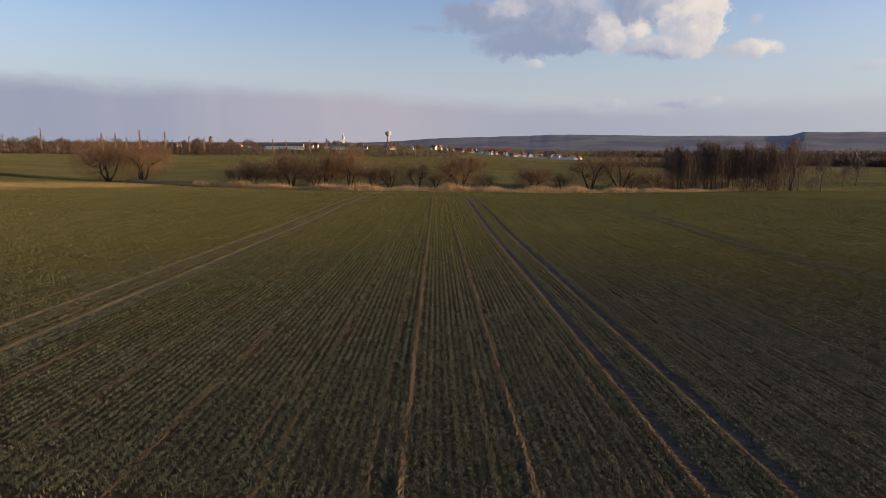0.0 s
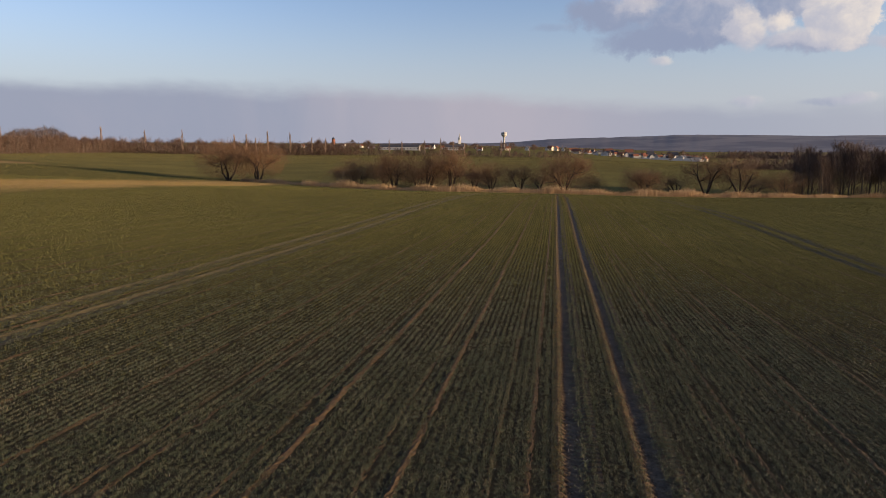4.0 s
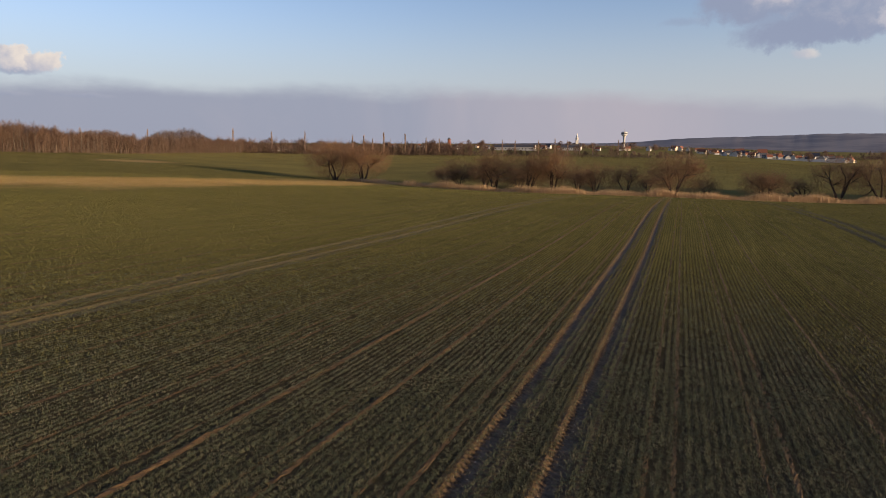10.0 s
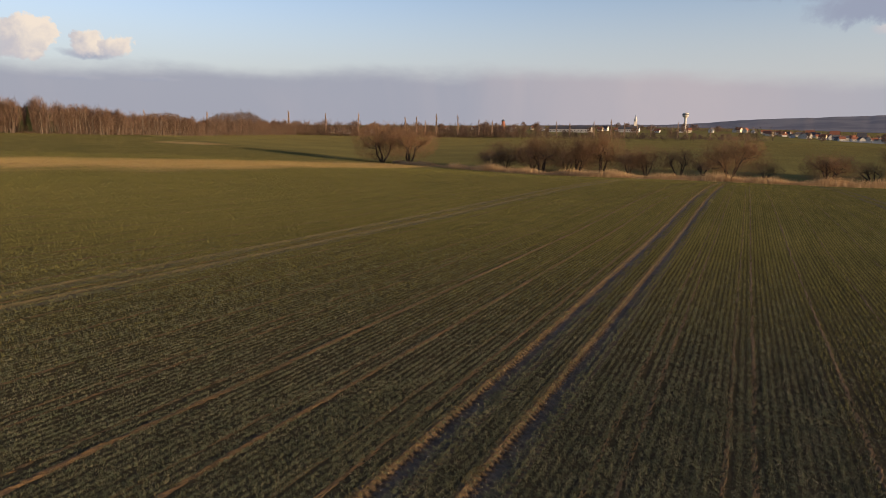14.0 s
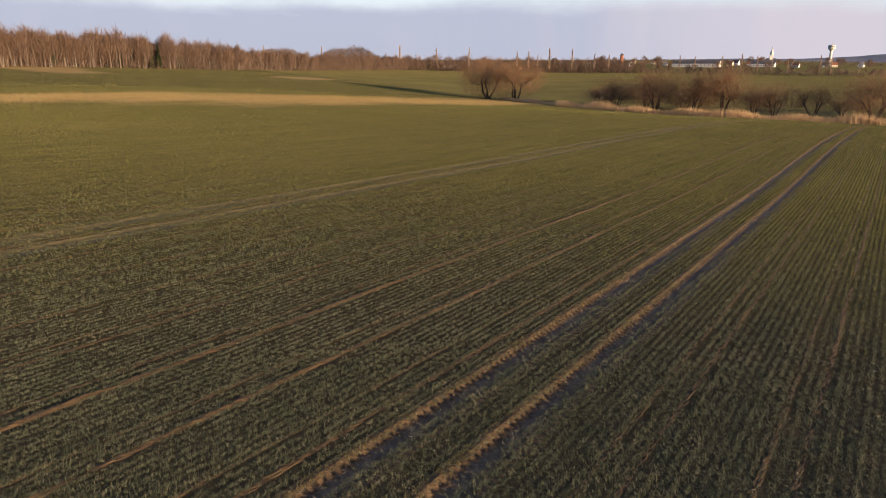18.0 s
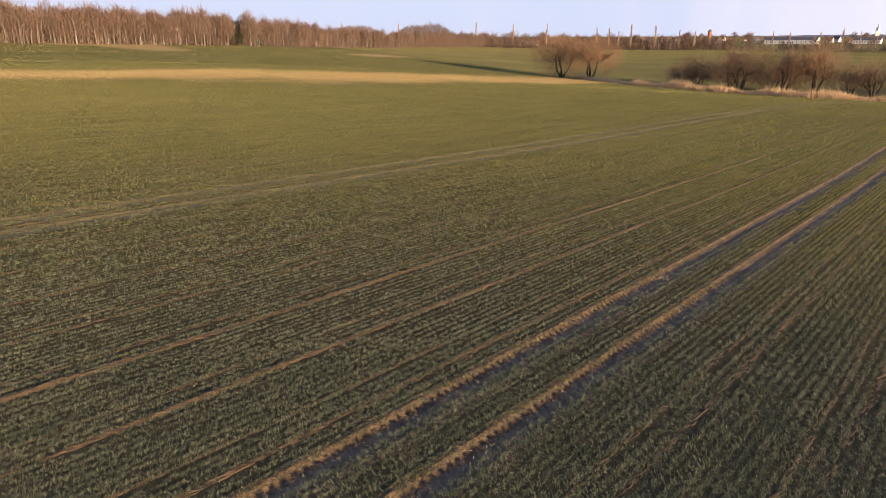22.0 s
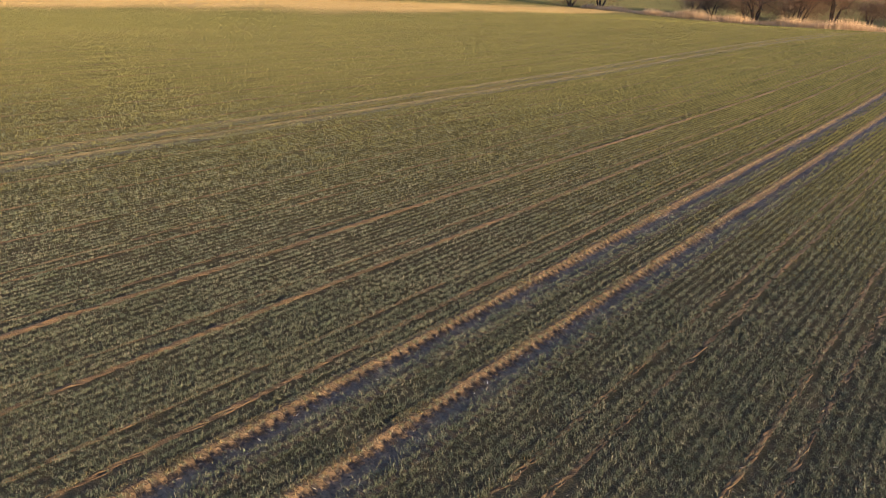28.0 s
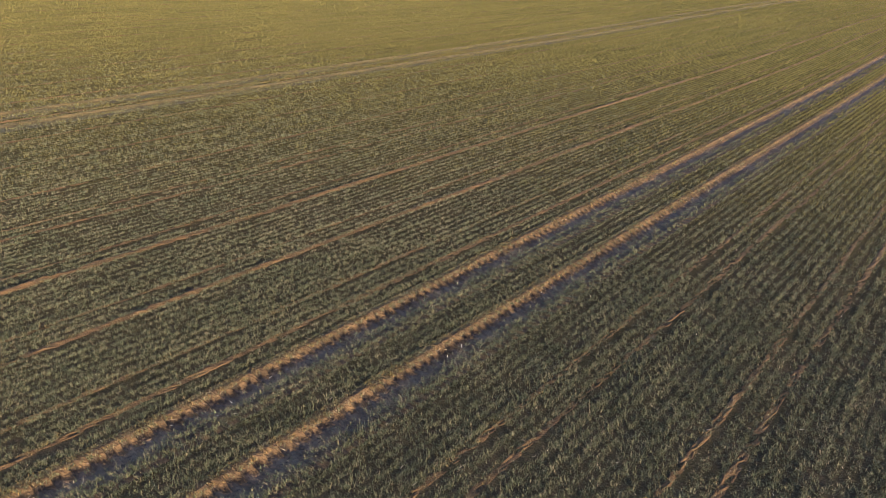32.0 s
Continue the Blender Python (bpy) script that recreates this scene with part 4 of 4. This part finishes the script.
def wood_stems():
    """Pale straight trunks showing along the edge of the wood."""
    rng = random.Random(17)
    segs = []
    for k in range(340):
        a = -94 + 56 * (k + rng.random()) / 340
        r = float(np.interp(a, WOOD_AZ, WOOD_R)) + rng.uniform(-3, 8)
        x, y = 15 + r * math.sin(radians(a)), 17 + r * math.cos(radians(a))
        z, h = land1(x, y) - 0.2, rng.uniform(7, 15)
        mid = Vector((x + rng.gauss(0, 0.3), y + rng.gauss(0, 0.3), z + h * 0.5))
        thick = rng.uniform(0.09, 0.2)
        segs.append((Vector((x, y, z)), mid, thick, thick * 0.8))
        segs.append((mid, mid + Vector((rng.gauss(0, 0.6), rng.gauss(0, 0.6), h * 0.5)), thick * 0.8, thick * 0.3))
    V, F = tubes(segs, 4)
    tagged(mesh_object("woodland_stems", V, F, STEM), "pale straight trunks along the woodland edge", "tree trunks", kind="stuff")


wood_stems()


def poplar(x, y, height, seed):
    rng = random.Random(seed)
    root = new("poplar")
    root.location = (x, y, land1(x, y) - 0.15)
    segs = [(Vector((0, 0, 0)), Vector((0.1, 0, height * 0.5)), 0.26, 0.16), (Vector((0.1, 0, height * 0.5)), Vector((0, 0.1, height)), 0.16, 0.03)]
    P = []
    for k in range(46):
        z = height * rng.uniform(0.1, 0.8)
        a = rng.uniform(0, 6.283)
        out = 0.3 * (1 - 0.75 * z / height)
        d = Vector((math.cos(a) * out, math.sin(a) * out, 1)).normalized()
        L = min(height * 0.26, height - z) * rng.uniform(0.5, 0.95)
        segs.append((Vector((0, 0, z)), Vector((0, 0, z)) + d * L, 0.06, 0.02))
        for _ in range(34):
            b = Vector((0, 0, z)) + d * L * rng.random()
            s = (d + Vector((rng.gauss(0, 0.45), rng.gauss(0, 0.45), 0.2))).normalized()
            w = Vector((rng.gauss(0, 1), rng.gauss(0, 1), 0)).normalized() * 0.1
            P += [b - w, b + w, b + s * height * rng.uniform(0.025, 0.06)]
    V, F = tubes(segs, 5)
    mesh_object("trunk", V, F, WOOD_BARK, root)
    mesh_object("crown", P, np.arange(len(P)).reshape(-1, 3), POPLAR_TWIG, root)
    return tagged(root, "slender leafless columnar poplar beyond the meadow", "tree", "poplar row")


def mass_along(line, deep, height, count, seed, mat, label, twig=0.3):
    """A belt of trees too far off to count."""
    rng = np.random.default_rng(seed)
    a = np.array(line, float)
    t = rng.uniform(0, len(a) - 1, count)
    k = np.minimum(t.astype(int), len(a) - 2)
    q = a[k] + (a[k + 1] - a[k]) * (t - k)[:, None] + rng.uniform(-deep, deep, (count, 2))
    lump = 0.55 + 0.25 * np.sin(t * 31 + 2 * np.sin(t * 7)) + 0.2 * np.sin(t * 83 + 1) * np.sin(t * 13)
    h0 = height * lump * rng.uniform(0.0, 0.9, count)
    L = height * rng.uniform(0.12, 0.3, count)
    d = rng.normal(0, 0.5, (count, 3)) + (0, 0, 0.8)
    d /= np.linalg.norm(d, axis=1)[:, None]
    w = np.cross(rng.normal(0, 1, (count, 3)), d)
    w *= (rng.uniform(0.5, 1.2, count) * twig / np.linalg.norm(w, axis=1))[:, None]
    b = np.stack([q[:, 0], q[:, 1], land(q[:, 0], q[:, 1]) + h0], -1)
    P = np.stack([b - w, b + w, b + d * L[:, None]], 1)
    tagged(mesh_object("tree_belt", P.reshape(-1, 3), np.arange(3 * count).reshape(-1, 3), mat), label, "trees", kind="stuff")


def arc(az0, az1, r0, r1, n=8):
    return [((r0 + (r1 - r0) * k / n) * math.sin(radians(az0 + (az1 - az0) * k / n)), (r0 + (r1 - r0) * k / n) * math.cos(radians(az0 + (az1 - az0) * k / n))) for k in range(n + 1)]


mass_along(arc(-40, -17, 690, 705), 9, 17, 16000, 61, WOOD_TWIG, "brown belt of bare trees along the far brook", 0.2)
mass_along(arc(-17, 2, 705, 740), 9, 8, 5000, 62, WOOD_TWIG, "low brown belt of bare trees before the town", 0.2)
mass_along(arc(15, 25, 560, 620), 10, 11, 6500, 63, ALDER_TWIG, "dark belt of bare trees beyond the alders", 0.22)
mass_along(arc(25, 46, 760, 820), 14, 13, 22000, 64, ALDER_TWIG, "dark belt of bare trees on the plain", 0.4)
mass_along(arc(14, 46, 1300, 1350), 30, 18, 20000, 65, ALDER_TWIG, "distant dark line of trees on the plain", 0.7)
mass_along(arc(-30, 14, 1270, 1300), 25, 12, 7000, 66, WOOD_TWIG, "distant trees behind the town", 0.45)
POPLARS = [poplar(-354.5, 592, 24, 7), poplar(-312, 615, 22, 8), poplar(-283, 629, 25, 9)]
for _x, _y, _s in ((-413, 553, 0.98), (-383, 575, 0.95), (-303, 623, 0.9), (-295, 627, 0.84), (-264, 641, 0.95), (-244, 650, 0.9), (-231, 655, 0.85), (-168, 675, 0.82), (-155, 678, 0.78),
                   (-131, 681, 0.7), (-115, 687, 0.8), (-102, 689, 0.7), (-90, 691, 0.72), (-77, 693, 0.66), (-52, 697, 0.78), (-43, 697, 0.65), (-22, 698, 0.6), (-470, 500, 0.95), (-521, 470, 0.9)):
    place(_rng.choice(POPLARS), _x, _y, _rng.uniform(0, 6.28), _s)
# belt of trees along the far brook
for _k in range(120):
    _a = -38 + (_k + _rng.random()) * 0.62
    _r = 700 + _rng.uniform(0, 25) + (60 if _a > 0 else 0)
    _s = _rng.uniform(0.55, 0.85) if _a < -15 else _rng.uniform(0.3, 0.6)
    if _a > -15 and _rng.random() < (0.7 if 3 < _a < 14 else 0.25):
        continue
    place(_rng.choice(WOODS[1:]), _r * math.sin(radians(_a)), _r * math.cos(radians(_a)), _rng.uniform(0, 6.28), _s, 1.25)

# dry stalks on the knoll, grass on the far side of the stream and up the rise
_g = np.random.default_rng(31)
_n = 140000
_x, _y = _g.uniform(-180, 0, _n), _g.uniform(20, 235, _n)
_k = _g.random(_n) < dry_knoll(_x, _y) ** 2
blades(_x[_k], _y[_k], 3, 0.15, 0.11, _g, "stubble", STRAW, 0.7, "sparse straw-coloured stubble on the low knoll", "stubble")

# reeds along the stream
_g = np.random.default_rng(21)
_n = 36000
_x = _g.uniform(-112, 118, _n)
_y = stream_y(_x) + _g.normal(-5.0, 1.1, _n)
_hh = 2.5 * np.clip(0.7 + 0.35 * np.sin(_x * 0.31) * np.sin(_x * 0.13 + 1) + _g.normal(0, 0.12, _n), 0.35, 1.3) * np.where(_x < -84, 0.6, 1.0)
_hh = np.where(_x > 70, _hh * 0.6, _hh)
blades(_x, _y, 1, _hh, 0.075, _g, "reed_bed", REED, 0.25, "dry straw-coloured reeds along the stream", "reeds")

# ---- town ----
WHITEWASH = plain("whitewash", (0.38, 0.36, 0.33), (0.5, 0.47, 0.44), 0.2)
CREAM = plain("cream_render", (0.5, 0.42, 0.3), (0.6, 0.5, 0.36), 0.2)
GREYWALL = plain("grey_render", (0.32, 0.3, 0.28), (0.42, 0.4, 0.37), 0.2)
ROOF_RED = plain("red_tiles", (0.16, 0.06, 0.035), (0.24, 0.09, 0.05), 0.6)
ROOF_DARK = plain("dark_slates", (0.04, 0.04, 0.045), (0.08, 0.075, 0.08), 0.6)
COPPER = plain("green_paint", (0.16, 0.28, 0.14), (0.22, 0.34, 0.18), 0.4)


def glass_material():
    m, nt, b = material("window_glass", 0.08)
    b.inputs["Base Color"].default_value = (0.03, 0.035, 0.04, 1)
    b.inputs["Specular IOR Level"].default_value = 0.6
    return m


GLASS = glass_material()


def box_bm(sx, sy, z0, z1, cx=0.0, cy=0.0):
    bm = bmesh.new()
    bmesh.ops.create_cube(bm, size=1, matrix=Matrix.Translation((cx, cy, (z0 + z1) / 2)) @ Matrix.Diagonal((sx, sy, z1 - z0, 1)))
    return bm


def gable_bm(sx, sy, z0, rise, over=0.5):
    """A pitched roof with thickness, its ridge along x."""
    bm = bmesh.new()
    hx, hy, t = sx / 2 + over, sy / 2 + over, 0.3
    drop = rise * over / (sy / 2)
    ring = [(-hy, z0 - drop), (0, z0 + rise), (hy, z0 - drop), (hy, z0 - drop + t), (0, z0 + rise + t), (-hy, z0 - drop + t)]
    a = [bm.verts.new((-hx, u, v)) for u, v in ring]
    b = [bm.verts.new((hx, u, v)) for u, v in ring]
    for k in range(6):
        bm.faces.new((a[k], a[(k + 1) % 6], b[(k + 1) % 6], b[k]))
    bm.faces.new(a[::-1]), bm.faces.new(b)
    bmesh.ops.recalc_face_normals(bm, faces=bm.faces)
    return bm


def walls_bm(sx, sy, h, rise):
    bm = bmesh.new()
    ring = [(-sy / 2, -2.0), (sy / 2, -2.0), (sy / 2, h), (0, h + rise), (-sy / 2, h)]
    a = [bm.verts.new((-sx / 2, u, v)) for u, v in ring]
    b = [bm.verts.new((sx / 2, u, v)) for u, v in ring]
    for k in range(5):
        bm.faces.new((a[k], a[(k + 1) % 5], b[(k + 1) % 5], b[k]))
    bm.faces.new(a[::-1]), bm.faces.new(b)
    bmesh.ops.recalc_face_normals(bm, faces=bm.faces)
    return bm


def house(x, y, sx, sy, h, rise, wall, roof, label, windows=4, name="house"):
    root = new(name)
    root.location = (x, y, land1(x, y))
    part("wall", walls_bm(sx, sy, h, rise), wall, root)
    roof_ob = part("roof", gable_bm(sx, sy, h, rise), roof, root)
    if windows < 10:
        part("chimney", box_bm(0.7, 0.7, h + rise * 0.5, h + rise + 1.0, sx * 0.2, sy * 0.12), ROOF_RED, roof_ob)
    for k in range(windows):
        u = -sx / 2 + sx * (k + 0.5) / windows
        for side in (-1, 1):
            w = part("window", box_bm(1.1, 0.12, h * 0.35, h * 0.35 + 1.3, u, side * (sy / 2 + 0.02)), GLASS, root)
            part("window_sill", box_bm(1.3, 0.25, h * 0.35 - 0.12, h * 0.35 - 0.01, u, side * (sy / 2 + 0.05)), GREYWALL, w)
    return tagged(root, label, "house", "houses of the town")


HOUSES = [house(90, 1090, 11, 8.5, 4.5, 4.2, WHITEWASH, ROOF_RED, "small white house with a red gabled roof"),
          house(120, 1080, 12, 9, 5.5, 4.5, CREAM, ROOF_RED, "cream house with a red gabled roof"),
          house(150, 1060, 10, 9, 4.8, 5.0, WHITEWASH, ROOF_DARK, "white house with a dark gabled roof"),
          house(180, 1040, 15, 10, 6.0, 4.0, GREYWALL, ROOF_DARK, "grey house with a dark gabled roof")]
for _k in range(110):
    _a, _r = (1.6 + 11 * ((_k * 0.618) % 1.0), _rng.uniform(925, 1120)) if _k < 76 else (_rng.uniform(-24, 2), _rng.uniform(1000, 1240))
    if _k > 104:
        _a, _r = _rng.uniform(-34, -27), _rng.uniform(820, 900)
    place(_rng.choice(HOUSES), _r * math.sin(radians(_a)), _r * math.cos(radians(_a)), _rng.choice((0, 0.3, -0.4, 1.57, 1.2)) + _rng.uniform(-0.2, 0.2), _rng.uniform(0.5, 0.74) if _k < 76 else _rng.uniform(0.55, 0.85), 1.0, 0.3)
for _k in range(46):
    _a, _r = _rng.uniform(-25, 15), _rng.uniform(940, 1260)
    place(_rng.choice(WOODS[1:]), _r * math.sin(radians(_a)), _r * math.cos(radians(_a)), _rng.uniform(0, 6.28), _rng.uniform(0.4, 0.75), 1.3)
house(-228, 973, 62, 13, 5.0, 3.5, WHITEWASH, ROOF_DARK, "long white farm building with a dark roof", 12, "barn")
house(-150, 1010, 30, 12, 4.5, 3.0, WHITEWASH, ROOF_DARK, "long low white shed with a dark roof", 10, "barn")


def wall_row(x0, y0, x1, y1, h):
    root = new("white_wall")
    root.location = ((x0 + x1) / 2, (y0 + y1) / 2, land1((x0 + x1) / 2, (y0 + y1) / 2))
    root.rotation_euler = (0, 0, math.atan2(y1 - y0, x1 - x0))
    n = 9
    L = math.hypot(x1 - x0, y1 - y0)
    for k in range(n):
        part("wall_panel", box_bm(L / n - 0.6, 0.4, -2, h, -L / 2 + L * (k + 0.5) / n), WHITEWASH, root)
    tagged(root, "long low white wall at the edge of the town", "wall")


wall_row(100, 915, 192, 905, 2.6)


def lathe_bm(profile, sides=16):
    bm = bmesh.new()
    rings = [[bm.verts.new((r * math.cos(2 * math.pi * k / sides), r * math.sin(2 * math.pi * k / sides), z)) for k in range(sides)] for r, z in profile]
    for a, b in zip(rings, rings[1:]):
        for k in range(sides):
            bm.faces.new((a[k], a[(k + 1) % sides], b[(k + 1) % sides], b[k]))
    bm.faces.new(rings[0][::-1]), bm.faces.new(rings[-1])
    return bm


def water_tower(x, y):
    root = new("water_tower")
    root.location = (x, y, land1(x, y))
    part("shaft", lathe_bm(((2.3, -2), (1.9, 6), (1.8, 20), (2.4, 22))), WHITEWASH, root)
    part("tank", lathe_bm(((2.4, 21.8), (4.6, 24), (5.0, 25), (5.0, 28.4), (4.4, 29.2), (1.2, 30))), WHITEWASH, root, "white round tank")
    part("mast", lathe_bm(((0.2, 29.9), (0.12, 34))), GREYWALL, root)
    part("tank_band", lathe_bm(((5.06, 26.2), (5.06, 27.2))), ROOF_DARK, root, "dark window band")
    tagged(root, "white water tower with a round tank above the town", "water tower")


water_tower(-84, 1147)


def church(x, y):
    root = new("church")
    root.location = (x, y, land1(x, y))
    part("tower", box_bm(4.6, 4.6, -2, 15), WHITEWASH, root)
    part("belfry", lathe_bm(((2.6, 15), (2.5, 18), (3.0, 18.3), (1.4, 20.5), (1.2, 22.5), (0.2, 27)), 8), WHITEWASH, root, "pale tapering spire")
    part("nave", walls_bm(13, 9, 6, 4), COPPER, root)
    part("roof", gable_bm(13, 9, 6, 4), ROOF_DARK, root)
    root.rotation_euler = (0, 0, 0.3)
    tagged(root, "small church with a white spire in the town", "church")


church(-161, 1138)


def brick_tower(x, y):
    root = new("brick_tower")
    root.location = (x, y, land1(x, y))
    part("shaft", lathe_bm(((2.6, -2), (2.4, 9), (2.3, 15), (2.6, 15.6)), 8), ROOF_RED, root)
    part("roof", lathe_bm(((2.9, 15.6), (2.9, 15.9), (0.3, 18.5)), 8), ROOF_DARK, root, "dark pointed roof")
    part("mast", lathe_bm(((0.12, 18.4), (0.05, 23))), GREYWALL, root)
    tagged(root, "slim reddish brick tower with a mast beyond the poplars", "tower")


brick_tower(-324, 946)

# ---- far hills ----


def hill_material():
    m, nt, b = material("hazy_hill_woods", 1.0)
    p = pos(nt)
    f = noise_tex(nt, p, 0.004, 6, 0.6)
    # distance haze is painted in: bluish base here, faint blue emission below
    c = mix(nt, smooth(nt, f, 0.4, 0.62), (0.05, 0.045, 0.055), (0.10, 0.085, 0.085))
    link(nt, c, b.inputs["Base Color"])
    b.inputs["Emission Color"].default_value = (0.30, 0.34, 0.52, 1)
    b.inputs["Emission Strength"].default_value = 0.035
    return m


def make_hills():
    rng = np.random.default_rng(8)
    az = np.arange(-75, 75.01, 0.25)
    top = np.interp(az, (-75, -40, -22, -12, -6, -3.5, -0.6, 3.6, 6.3, 10, 15, 20.3, 28.4, 29.3, 34.6, 50, 75), (0.5, 0.55, 0.72, 0.76, 0.74, 0.87, 1.08, 1.22, 1.26, 1.38, 1.35, 1.21, 1.14, 1.38, 1.37, 1.2, 0.9))
    top = top + 0.03 * wander(rng, az + 80, 1.3) + 0.02 * wander(rng, az + 80, 0.5)
    rows = []
    for u in (0.0, 0.25, 0.5, 0.75, 0.92, 1.0, 1.1):
        r = 2500 + 1300 * u
        e = np.where(u <= 1, -0.35 + (top + 0.35) * math.sin(min(u, 1) * math.pi / 2) ** 1.3, top - 0.4)
        e = e + (0.05 * wander(rng, az + 80, 2.1) if 0 < u < 0.95 else 0)
        rows.append(np.stack([r * np.sin(np.radians(az)), r * np.cos(np.radians(az)), 7.1 + r * np.tan(np.radians(e))], -1))
    P = np.stack(rows, 0)
    ny, nx = P.shape[:2]
    idx = np.arange(ny * nx).reshape(ny, nx)
    F = np.stack([idx[:-1, :-1], idx[:-1, 1:], idx[1:, 1:], idx[1:, :-1]], -1).reshape(-1, 4)
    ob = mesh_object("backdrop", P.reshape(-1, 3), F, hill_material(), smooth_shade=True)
    tagged(ob, "long wooded hills, blue with distance", "hills", kind="structure")


make_hills()
